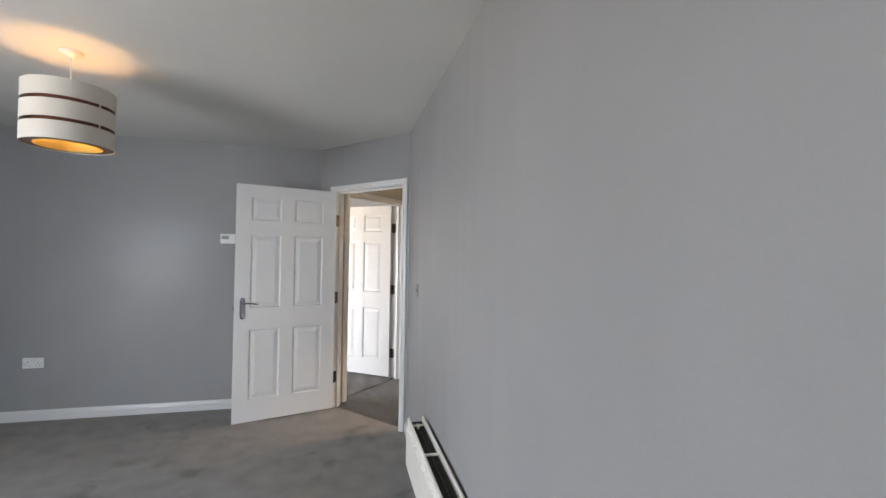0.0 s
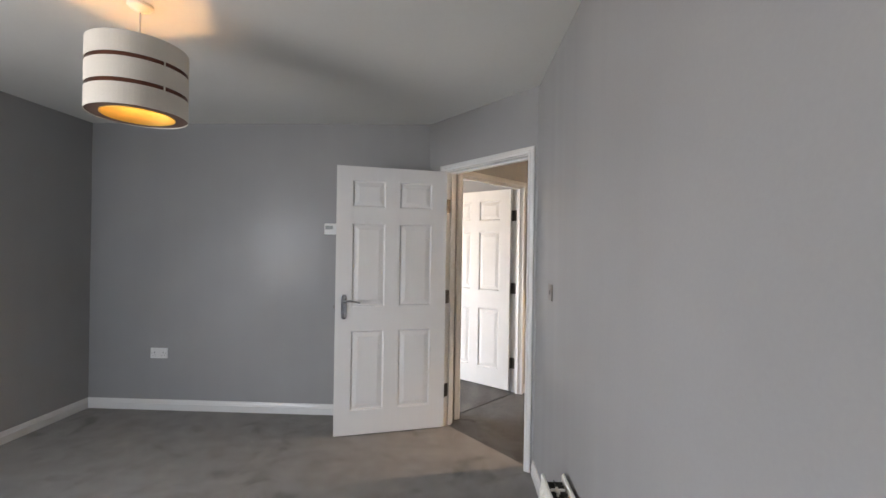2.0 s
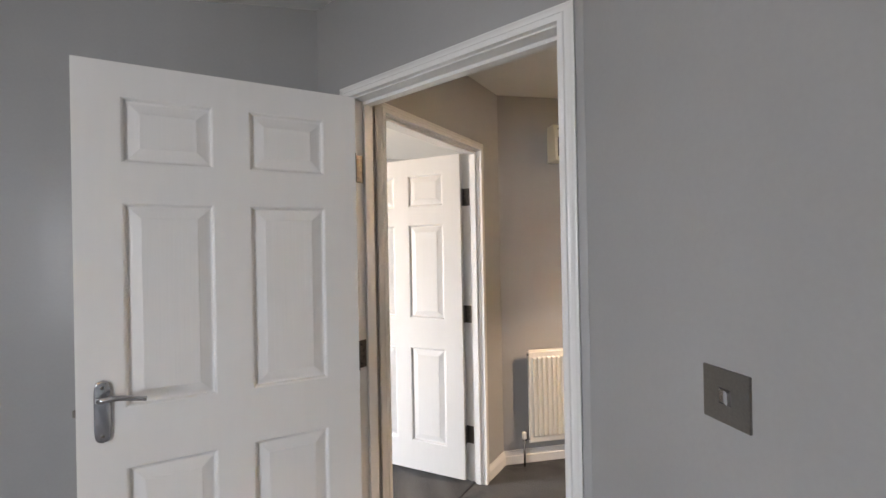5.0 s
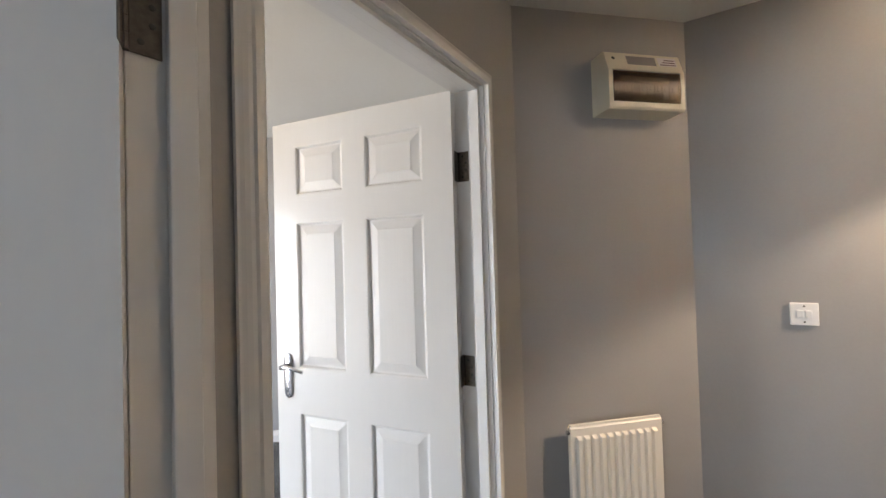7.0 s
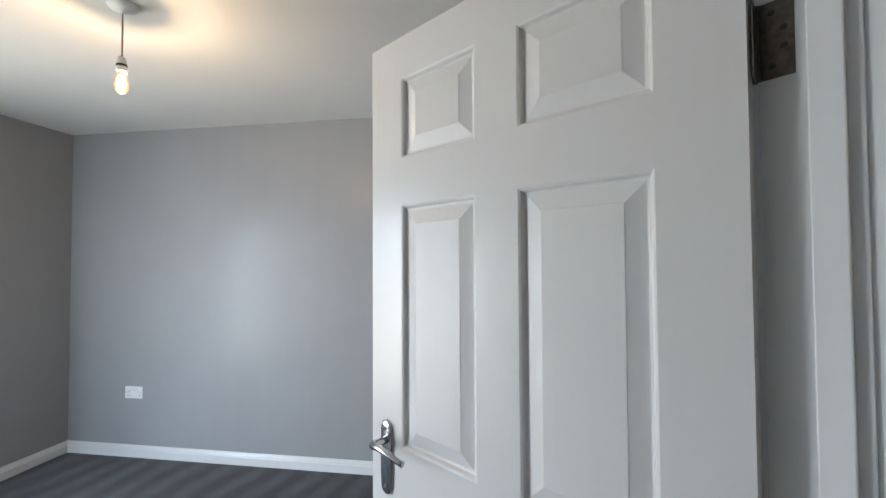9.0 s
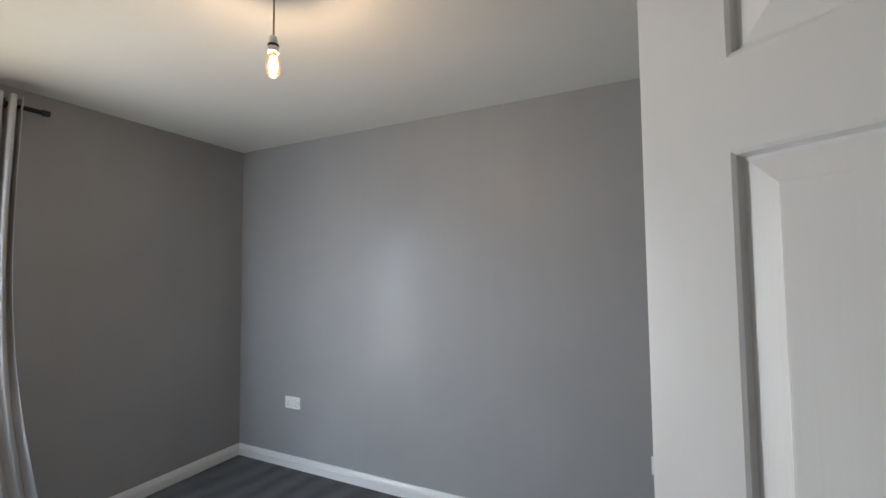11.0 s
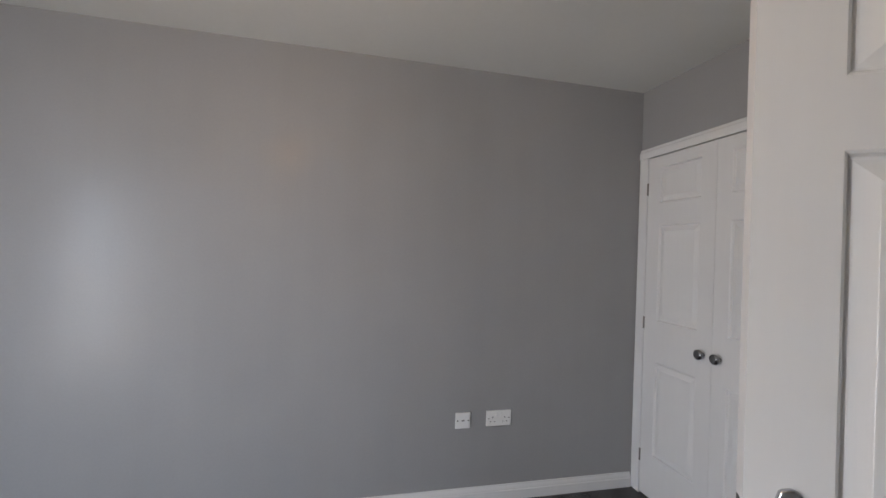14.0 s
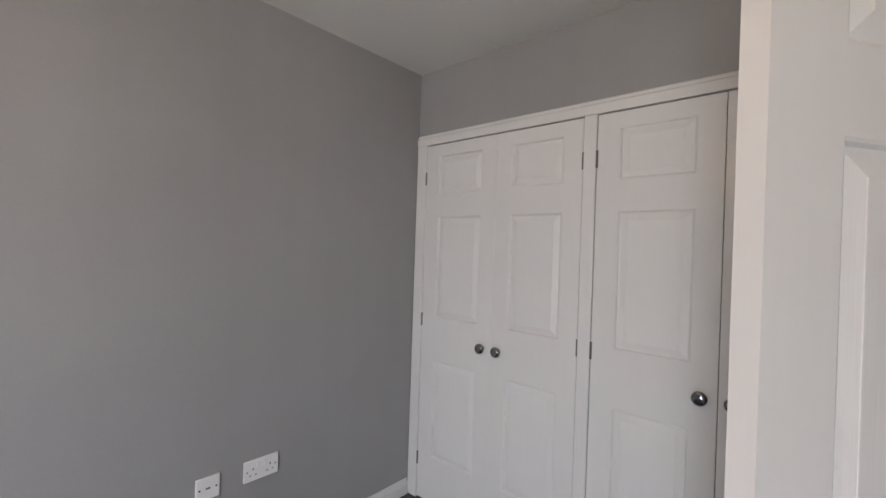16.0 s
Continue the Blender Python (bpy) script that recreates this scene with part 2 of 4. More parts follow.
def boxed(lo, hi, bevel=0.0, seg=2):
    return box(bmesh.new(), lo, hi, bevel, seg)


def lathe(bm, profile, m=Matrix(), seg=24, closed=False):
    """Turn a profile of (radius, height) round z."""
    rings = []
    for r, z in profile:
        rings.append([bm.verts.new(m @ Vector((r * math.cos(a), r * math.sin(a), z))) for a in (2 * math.pi * k / seg for k in range(seg))])
    pairs = list(zip(rings, rings[1:])) + ([(rings[-1], rings[0])] if closed else [])
    for a, b in pairs:
        for k in range(seg):
            bm.faces.new((a[k], a[(k + 1) % seg], b[(k + 1) % seg], b[k]))
    if not closed:
        for ring in (rings[0], rings[-1]):
            bm.faces.new(ring)
    return bm


def sweep(bm, profile, start, end, across, up=Vector((0, 0, 1)), cut0=0.0, cut1=0.0):
    """Draw a closed profile of (out, height) from start to end; out goes along across. cut0, cut1: mitre, metres of run per metre of out
    or height (by the sign of the tuple's first item)."""
    start, end, across = Vector(start), Vector(end), Vector(across)
    run = (end - start).normalized()
    a = [bm.verts.new(start + across * o + up * h + run * (cut0 * h)) for o, h in profile]
    b = [bm.verts.new(end + across * o + up * h + run * (cut1 * h)) for o, h in profile]
    n = len(profile)
    for k in range(n):
        bm.faces.new((a[k], a[(k + 1) % n], b[(k + 1) % n], b[k]))
    bm.faces.new(a)
    bm.faces.new(b)
    return bm


def tube(bm, points, radius, seg=10):
    """A round bar along points; radius may be one number or one for each point."""
    pts = [Vector(p) for p in points]
    rads = radius if isinstance(radius, (list, tuple)) else [radius] * len(pts)
    rings = []
    side = None
    for k, p in enumerate(pts):
        d = (pts[min(k + 1, len(pts) - 1)] - pts[max(k - 1, 0)]).normalized()
        if side is None:
            side = d.orthogonal().normalized()
        side = (side - d * side.dot(d)).normalized()
        other = d.cross(side)
        rings.append([bm.verts.new(p + rads[k] * (math.cos(a) * side + math.sin(a) * other)) for a in (2 * math.pi * j / seg for j in range(seg))])
    for a, b in zip(rings, rings[1:]):
        for j in range(seg):
            bm.faces.new((a[j], a[(j + 1) % seg], b[(j + 1) % seg], b[j]))
    bm.faces.new(rings[0])
    bm.faces.new(rings[-1])
    return bm


def wall(name, a0, a1, b0, b1, mat, openings=(), z0=0.0, z1=CEIL, label="grey painted plaster wall"):
    """A wall from a0 to a1 on one face and b0 to b1 on the other, with openings (u0, u1, z0, z1) through it, u along the first face from a0."""
    a0, a1, b0, b1 = (Vector((*p, 0)) for p in (a0, a1, b0, b1))
    run = a1 - a0
    length = run.length
    run.normalize()
    off = (b0 - a0) - run * (b0 - a0).dot(run)
    us = sorted({0.0, length, *(u for o in openings for u in o[:2])})
    zs = sorted({z0, z1, *(z for o in openings for z in o[2:])})
    bm = bmesh.new()
    cache = {}

    def vert(i, k, side):
        key = (i, k, side)
        if key not in cache:
            if side == 0:
                p = a0 + run * us[i]
            elif i == 0:
                p = b0.copy()
            elif i == len(us) - 1:
                p = b1.copy()
            else:
                p = a0 + run * us[i] + off
            p.z = zs[k]
            cache[key] = bm.verts.new(p)
        return cache[key]

    def solid(i, k):
        if not (0 <= i < len(us) - 1 and 0 <= k < len(zs) - 1):
            return False
        u, z = (us[i] + us[i + 1]) / 2, (zs[k] + zs[k + 1]) / 2
        return not any(o[0] < u < o[1] and o[2] < z < o[3] for o in openings)

    for i in range(len(us) - 1):
        for k in range(len(zs) - 1):
            if not solid(i, k):
                continue
            bm.faces.new([vert(i, k, 0), vert(i + 1, k, 0), vert(i + 1, k + 1, 0), vert(i, k + 1, 0)])
            bm.faces.new([vert(i, k, 1), vert(i, k + 1, 1), vert(i + 1, k + 1, 1), vert(i + 1, k, 1)])
            for di, dk, e in ((-1, 0, ((i, k), (i, k + 1))), (1, 0, ((i + 1, k), (i + 1, k + 1))), (0, -1, ((i, k), (i + 1, k))), (0, 1, ((i, k + 1), (i + 1, k + 1)))):
                if not solid(i + di, k + dk):
                    (p, q), (r, s) = e
                    bm.faces.new([vert(p, q, 0), vert(r, s, 0), vert(r, s, 1), vert(p, q, 1)])
    return tagged(part(name, bm, mat), label, "wall", kind="structure")


# ---------------------------------------------------------------- plan
XW, XWO = -3.575, -3.86          # west wall, inside and outside
YS = -1.60                       # south wall of the living room
YA, YB = 3.822, 3.900            # partition, living room side and bedroom side
YN = 6.624                       # north wall of the bedroom
XC = 0.475                       # front of the wardrobe wall
YH = 4.645                       # hall wall with the fuse box
XE = 2.06                        # east wall of the hall
HC = Vector((1.112, 4.645))      # corner where the hall wall turns off diagonally
HD = Vector((XE, HC.y - (XE - HC.x)))
HS = 0.6                         # south end of the hall
A0, A1 = Vector((-0.7255, YA)), Vector((0.0, 2.9995))      # diagonal wall of the living room door
AH0, AH1 = Vector((-0.548, 3.7415)), Vector((0.10, 3.007))
B0, B1 = Vector((-0.548, 3.7415)), Vector((0.3147, YH))     # diagonal wall of the bedroom door, hall side
BB0, BB1 = Vector((-0.534, YB)), Vector((0.272, YH + 0.10))
DOOR_H = 1.976                   # clear height of the door linings
DOOR_WA, DOOR_WB = 0.812, 0.845  # clear widths of the door linings

uA = (A1 - A0).normalized()
uB = (B1 - B0).normalized()
FA = 0.218               # start of the clear opening along the first diagonal
FB = 0.124               # and along the second

wall("wall_west", (XW, YS), (XW, YN), (XWO, YS - 0.2), (XWO, YN + 0.2), M_WALL,
     [(W1[0] - YS, W1[1] - YS, W1[2], W1[3]), (W2[0] - YS, 5.13 - YS, W2[2], W2[3])])
wall("wall_south", (XW, YS), (0.0, YS), (XW, YS - 0.2), (0.1, YS - 0.2), M_WALL)
wall("wall_east_living", (0.0, YS), (0.0, A1.y), (0.10, YS), (AH1.x, AH1.y), M_WALL)
wall("wall_partition", (XW, YA), tuple(A0), (XW, YB), tuple(BB0), M_WALL)
wall("wall_living_door", tuple(A0), tuple(A1), tuple(AH0), tuple(AH1), M_WALL, [(FA - 0.03, FA + DOOR_WA + 0.03, 0.0, DOOR_H + 0.03)])
wall("wall_bedroom_door", tuple(B0), tuple(B1), tuple(BB0), tuple(BB1), M_WALL, [(FB - 0.03, FB + DOOR_WB + 0.03, 0.0, DOOR_H + 0.03)])
wall("wall_hall_north", (B1.x, YH), tuple(HC), (BB1.x, YH + 0.1), (HC.x + 0.041, YH + 0.1), M_WALL)
wall("wall_hall_diagonal", tuple(HC), tuple(HD), (HC.x + 0.041, YH + 0.1), (HD.x + 0.1, HD.y + 0.041), M_WALL)
wall("wall_hall_east", (XE, HS), tuple(HD), (XE + 0.1, HS), (HD.x + 0.1, HD.y + 0.041), M_WALL)
wall("wall_hall_south", (0.10, HS), (XE, HS), (0.10, HS - 0.1), (XE + 0.1, HS - 0.1), M_WALL)
wall("wall_north", (XW, YN), (1.30, YN), (XW, YN + 0.2), (1.30, YN + 0.2), M_WALL)
wall("wall_wardrobe", (XC, YN), (XC, YH + 0.1), (XC + 0.08, YN), (XC + 0.08, YH + 0.1), M_WALL, [(0.02, 1.84, 0.0, 2.0)])
wall("wall_closet_back", (1.12, YH + 0.1), (1.12, YN), (1.30, YH + 0.1), (1.30, YN), M_WALL)


def slab(name, lo, hi, mat, label, category):
    return tagged(part(name, boxed(lo, hi), mat), label, category, kind="structure")


def flat(name, points, z, thick, mat, label, category):
    bm = bmesh.new()
    lo = [bm.verts.new((x, y, z - thick)) for x, y in points]
    hi = [bm.verts.new((x, y, z)) for x, y in points]
    n = len(points)
    for k in range(n):
        bm.faces.new((lo[k], lo[(k + 1) % n], hi[(k + 1) % n], hi[k]))
    bm.faces.new(lo)
    bm.faces.new(hi)
    return tagged(part(name, bm, mat), label, category, kind="structure")


midA0, midA1 = (A0 + AH0) / 2, (A1 + AH1) / 2
midB0, midB1 = (B0 + BB0) / 2, (B1 + BB1) / 2
flat("floor_living", [(XW - 0.1, YS - 0.1), (0.05, YS - 0.1), tuple(midA1), tuple(midA0), (XW - 0.1, YA + 0.05)], 0.0, 0.06, M_CARPET, "grey cut-pile carpet with faint tread marks", "carpet")
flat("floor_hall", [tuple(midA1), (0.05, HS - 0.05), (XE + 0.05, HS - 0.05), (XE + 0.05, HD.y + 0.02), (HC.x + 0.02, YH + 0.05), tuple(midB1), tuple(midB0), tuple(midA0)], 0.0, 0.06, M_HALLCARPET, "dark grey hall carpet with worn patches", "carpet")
flat("floor_bedroom", [tuple(midB0), tuple(midB1), (1.2, YH + 0.05), (1.2, YN + 0.1), (XW - 0.1, YN + 0.1), (XW - 0.1, YA + 0.05)], -0.001, 0.06, M_PILE, "charcoal carpet with vacuum-cleaner stripes in the pile", "carpet")
slab("ceiling", (XWO, YS - 0.2, CEIL - 0.003), (2.3, YN + 0.2, CEIL + 0.12), M_CEIL, "smooth white painted ceiling", "ceiling")
flat("ground", [(-400, -400), (400, -400), (400, 400), (-400, 400)], -0.4, 0.1, M_GROUND, "green lawn outside", "ground")


# ---------------------------------------------------------------- baseboards
BASE = [(0, 0), (0.016, 0), (0.016, 0.052), (0.012, 0.056), (0.0125, 0.060), (0.0095, 0.070), (0.006, 0.078), (0.005, 0.085), (0, 0.085)]


def baseboard(a, b, inward, name="baseboard"):
    a, b, inward = Vector((*a, 0)), Vector((*b, 0)), Vector((*inward, 0)).normalized()
    bm = sweep(bmesh.new(), BASE, a, b, inward)
    return tagged(part(name, bm, M_GLOSS), "white gloss moulded skirting board", "skirting", kind="structure")


nA = Vector((-uA.y, uA.x)) if (-uA.y * 1 + uA.x * 1) > 0 else Vector((uA.y, -uA.x))   # from the living room into the hall
nB = Vector((-uB.y, uB.x)) if (-uB.y * -1 + uB.x * 1) > 0 else Vector((uB.y, -uB.x))  # from the hall into the bedroom
baseboard((XW, YS), (XW, YA), (1, 0))
baseboard((XW, YA), tuple(A0), (0, -1))
baseboard((0, YS), (0, A1.y), (-1, 0))
baseboard((XW, YB), (BB0.x, YB), (0, 1))
baseboard((XW, YB), (XW, YN), (1, 0))
baseboard((XW, YN), (XC - 0.02, YN), (0, -1))
baseboard(tuple(B0 + uB * (FB + DOOR_WB + 0.056)), tuple(B1), tuple(-nB))
baseboard((B1.x, YH), tuple(HC), (0, -1))
baseboard(tuple(HC), tuple(HD), (-1, -1))
baseboard((XE, HS), tuple(HD), (-1, 0))
baseboard((0.10, HS), (0.10, AH1.y), (1, 0))
baseboard((XW, YS), (0, YS), (0, 1))
baseboard(tuple(BB1), (XC - 0.02, YH + 0.1), (0, 1))


# ---------------------------------------------------------------- door linings
ARCH = [(0, 0), (0.018, 0), (0.019, 0.006), (0.019, 0.022), (0.015, 0.027), (0.0145, 0.036), (0.012, 0.046), (0.009, 0.054), (0.008, 0.060), (0, 0.060)]


def doorway(name, origin, u, n, start, w, depth, stop_at, wl, wr, wt, label):
    """A white lining with stops and moulded architraves on both faces, in an opening that starts at origin + u * start."""
    base = origin + u * start
    m = Matrix(((u.x, n.x, 0, base.x), (u.y, n.y, 0, base.y), (0, 0, 1, 0), (0, 0, 0, 1)))
    root = thing(name, m, label, "door frame", kind="structure")
    h = DOOR_H
    for x0, x1 in ((-0.03, 0.0), (w, w + 0.03)):
        part("jamb", boxed((x0, -0.002, 0), (x1, depth + 0.002, h + 0.03), 0.0015), M_GLOSS, root)
    part("head", boxed((0, -0.002, h), (w, depth + 0.002, h + 0.03), 0.0015), M_GLOSS, root)
    for x0, x1 in ((0.0, 0.013), (w - 0.013, w)):
        part("stop", boxed((x0, stop_at, 0), (x1, stop_at + 0.035, h), 0.002), M_GLOSS, root)
    part("stop", boxed((0.013, stop_at, h - 0.013), (w - 0.013, stop_at + 0.035, h), 0.002), M_GLOSS, root)
    for y, out in ((-0.002, -1), (depth + 0.002, 1)):
        across = Vector((0, out, 0))
        left, right = Vector((-0.005, y, 0)), Vector((w + 0.005, y, 0))
        up = Vector((0, 0, h + 0.005))
        fit_l, fit_r, fit_t = ([(o, q * wide / 0.06) for o, q in ARCH] for wide in (wl, wr, wt))
        part("architrave", sweep(bmesh.new(), fit_l, left, left + up, across, Vector((-1, 0, 0)), 0, wt / wl), M_GLOSS, root)
        part("architrave", sweep(bmesh.new(), fit_r, right, right + up, across, Vector((1, 0, 0)), 0, wt / wr), M_GLOSS, root)
        part("architrave", sweep(bmesh.new(), fit_t, left + up, right + up, across, Vector((0, 0, 1)), -wl / wt, wr / wt), M_GLOSS, root)
    if stop_at < 0.04:
        part("threshold_strip", boxed((0.0, depth * 0.62 - 0.007, -0.004), (w, depth * 0.62 + 0.007, 0.004), 0.002), M_DARK, root, "thin dark carpet joint strip")
    return root, m


frame_a, mA = doorway("door_frame_1", A0, uA, nA, FA, DOOR_WA, 0.08, 0.042, 0.063, 0.040, 0.045, "white gloss door lining with moulded architrave in diagonal wall")
frame_b, mB = doorway("door_frame_2", B0, uB, nB, FB, DOOR_WB, 0.10, 0.013, 0.048, 0.050, 0.045, "white gloss door lining with moulded architrave off the hall")


# ---------------------------------------------------------------- doors
PXA = (0.111, 0.347, 0.448, 0.680)
PXB = (0.112, 0.348, 0.449, 0.676)
PZA = (0.185, 0.768, 0.945, 1.556, 1.675, 1.873)
PZB = (0.200, 0.790, 0.972, 1.555, 1.669, 1.866)
STEPS = ((0.0, 0.0), (0.003, 0.0015), (0.005, 0.0025), (0.009, 0.0100), (0.014, 0.0110), (0.017, 0.0105), (0.045, 0.0036), (0.0462, 0.0028), (0.049, 0.0026))


def panel_mesh(x0, x1, z0, z1, thick, scale=1.0):
    """A moulded panel with a groove and a raised field on both faces."""
    bm = bmesh.new()
    for y, s in ((0.0, 1), (thick, -1)):
        rings = []
        for inset, deep in STEPS:
            i = inset * scale
            rings.append([bm.verts.new((x, y + s * deep, z)) for x, z in ((x0 + i, z0 + i), (x1 - i, z0 + i), (x1 - i, z1 - i), (x0 + i, z1 - i))])
        for a, b in zip(rings, rings[1:]):
            for k in range(4):
                bm.faces.new((a[k], a[(k + 1) % 4], b[(k + 1) % 4], b[k]))
        bm.faces.new(rings[-1])
    return bm


def leaf_slab(w, h, thick, xs, zs):
    """The stiles and rails of a moulded door, with holes where the panels sit."""
    bm = bmesh.new()
    gx, gz = [0, *xs, w], [0, *zs, h]
    hole = lambda i, k: i % 2 == 1 and k % 2 == 1 and 0 <= i < len(gx) - 1 and 0 <= k < len(gz) - 1
    vs = {}

    def v(i, k, s):
        if (i, k, s) not in vs:
            vs[(i, k, s)] = bm.verts.new((gx[i], s * thick, gz[k]))
        return vs[(i, k, s)]

    for i in range(len(gx) - 1):
        for k in range(len(gz) - 1):
            if not hole(i, k):
                for s in (0, 1):
                    bm.faces.new([v(i, k, s), v(i + 1, k, s), v(i + 1, k + 1, s), v(i, k + 1, s)])
    for i in range(len(gx) - 1):
        for k in (0, len(gz) - 1):
            bm.faces.new([v(i, k, 0), v(i + 1, k, 0), v(i + 1, k, 1), v(i, k, 1)])
    for k in range(len(gz) - 1):
        for i in (0, len(gx) - 1):
            bm.faces.new([v(i, k, 0), v(i, k + 1, 0), v(i, k + 1, 1), v(i, k, 1)])
    rim = [e for e in bm.edges if len(e.link_faces) == 2 and e.calc_face_angle() > 1.0]
    bmesh.ops.bevel(bm, geom=rim, offset=0.0015, segments=2, affect='EDGES')
    return bm


def lever_handle(parent, x, z, face, out, towards):
    """A chrome lever on a long latch plate. face: y of the door's face; out: +1 or -1 away from it; towards: +1 or -1, the way the lever points."""
    plate = bmesh.new()
    hw, hh = 0.021, 0.085
    outline = []
    for k in range(48):
        a = 2 * math.pi * k / 48
        cx, cz = math.cos(a), math.sin(a)
        px = hw * math.copysign(min(1, abs(cx) ** 0.35), cx)
        pz = hh * math.copysign(min(1, abs(cz) ** 0.45), cz)
        outline.append((px, pz + 0.006 * math.copysign(1, cz) * (1 - abs(px) / hw)))
    rings = [[plate.verts.new((x + px * s, face + out * d, z + pz * (1 - (1 - s) * hw / hh * 1.2))) for px, pz in outline]
             for s, d in ((1.0, 0.0), (1.0, 0.004), (0.93, 0.007), (0.80, 0.008))]
    for a, b in zip(rings, rings[1:]):
        for k in range(48):
            plate.faces.new((a[k], a[(k + 1) % 48], b[(k + 1) % 48], b[k]))
    plate.faces.new(rings[-1])
    plate.faces.new(rings[0])
    p = part("latch_plate", plate, M_CHROME, parent, "polished chrome latch plate", True)
    for dz in (0.070, -0.070):
        s = lathe(bmesh.new(), [(0.0045, 0), (0.0045, 0.0012), (0.003, 0.002)], Matrix.Translation((x, face + out * 0.0075, z + dz)) @ Matrix.Rotation(-out * math.pi / 2, 4, 'X'), 12)
        part("screw", s, M_STEEL, p)
    lev = bmesh.new()
    zz = z + 0.042
    pts, rad = [], []
    for k in range(15):
        s = k / 14
        if s < 0.25:
            pts.append((x, face + out * (0.006 + 0.042 * s / 0.25), zz))
            rad.append(0.0095)
        else:
            q = (s - 0.25) / 0.75
            pts.append((x + towards * 0.112 * q, face + out * (0.048 + 0.006 * math.sin(q * 3.1)), zz + 0.006 * math.sin(q * 4.2) - 0.004 * q))
            rad.append(0.0095 - 0.0035 * q + (0.0015 if k == 14 else 0))
    tube(lev, pts, rad, 12)
    part("lever", lev, M_CHROME, parent, "curved chrome lever", True)


def butt_hinge(parent, x, y, along, z, swing, height=0.104):
    """A steel butt hinge: a knuckle barrel at x, y and a screwed plate that lies along the given way (radians), with a second plate swung from it by so many degrees on the door's edge."""
    at = parent.matrix_world.inverted() @ Matrix.Translation((x, y, 0)) @ Matrix.Rotation(along, 4, 'Z')
    bm = bmesh.new()
    for k in range(5):
        q = height / 5
        lathe(bm, [(0.0062, 0.0003), (0.0066, 0.001), (0.0066, q - 0.001), (0.0062, q - 0.0003)], Matrix.Translation((0, 0, z - height / 2 + q * k)), 12)
    barrel = part("hinge", bm, M_HINGE, parent, "dull steel butt hinge")
    barrel.matrix_basis = at
    part("hinge_plate", boxed((0.005, -0.0012, z - height / 2), (0.042, 0.0012, z + height / 2), 0.0004, 1), M_PLATE, barrel)
    leaf = part("hinge_plate", boxed((0.005, -0.0012, z - height / 2), (0.030, 0.0012, z + height / 2), 0.0004, 1), M_PLATE, barrel)
    leaf.matrix_basis = pose(0, 0, 0, 0, 0, swing)
    for dz, dx in ((0.036, 0.018), (0.012, 0.031), (-0.012, 0.031), (-0.036, 0.018)):
        m = Matrix.Translation((dx, -0.0012, z + dz)) @ Matrix.Rotation(math.pi / 2, 4, 'X')
        part("screw", lathe(bmesh.new(), [(0.0042, 0), (0.0042, 0.0006), (0.002, 0.0010)], m, 10), M_DARK, barrel)
    return barrel


def six_panel_door(name, hinge, free, side, low, high, across, levels, thick, grip, metal, label):
    """A six-panel door from its hinge to its free edge at floor level. side: +1 if the thickness lies to the left of that way, else -1."""
    hinge, free = Vector((*hinge, 0)), Vector((*free, 0))
    x = (free - hinge).normalized()
    w = (free - hinge).length
    y = Vector((-x.y, x.x, 0)) * side
    m = Matrix(((x.x, y.x, 0, hinge.x), (x.y, y.y, 0, hinge.y), (0, 0, 1, low), (0, 0, 0, 1)))
    zs = [z - low for z in levels]
    root = thing(name, m, label, "door", "interior six-panel doors")
    k = w / 0.79
    xs = [v * k for v in across]
    part("slab", leaf_slab(w, high - low, thick, xs, zs), M_GLOSS, root)
    for i in (0, 2):
        for j in (0, 2, 4):
            part("panel", panel_mesh(xs[i], xs[i + 1], zs[j], zs[j + 1], thick), M_PANEL, root)
    for face, out in ((0.0, -1), (thick, 1)):
        lever_handle(root, w - 0.062, grip - low, face, out, -1)
    latch = part("latch_face", boxed((w - 0.001, 0.007, 0.905), (w + 0.0015, thick - 0.007, 0.970), 0.0005, 1), M_HINGE, root, "dark metal latch faceplate")
    part("latch_bolt", boxed((w, 0.012, 0.928), (w + 0.011, thick - 0.012, 0.948), 0.002), metal, latch)
    return root, m, w


door_a, mDA, wDA = six_panel_door("door_1", (-0.577, 3.632), (-1.367, 3.398), -1, 0.008, 1.973, PXA, PZA, 0.036, 0.946, M_STEEL, "open white six-panel door with chrome lever handle")
door_b, mDB, wDB = six_panel_door("door_2", (0.0165, 4.4775), (-0.6402, 4.9446), -1, 0.020, 1.968, PXB, PZB, 0.039, 0.937, M_BRASS, "open white six-panel bedroom door with chrome lever handle")

for z in (0.280, 1.006, 1.712):
    ka = A0 + uA * (FA + 0.002) - nA * 0.004
    butt_hinge(door_a, ka.x, ka.y, math.atan2(nA.y, nA.x), z, -115)
    kb = B0 + uB * (FB + DOOR_WB - 0.0005) + nB * 0.103
    butt_hinge(door_b, kb.x, kb.y, math.atan2(-nB.y, -nB.x), z, -82)
strike = part("strike_plate", boxed((DOOR_WA - 0.0015, 0.012, 0.945), (DOOR_WA + 0.001, 0.034, 1.035), 0.0004, 1), M_STEEL, frame_a, "steel strike plate with dark slot")
part("slot", boxed((DOOR_WA - 0.002, 0.017, 0.972), (DOOR_WA + 0.001, 0.030, 1.012)), M_DARK, strike)


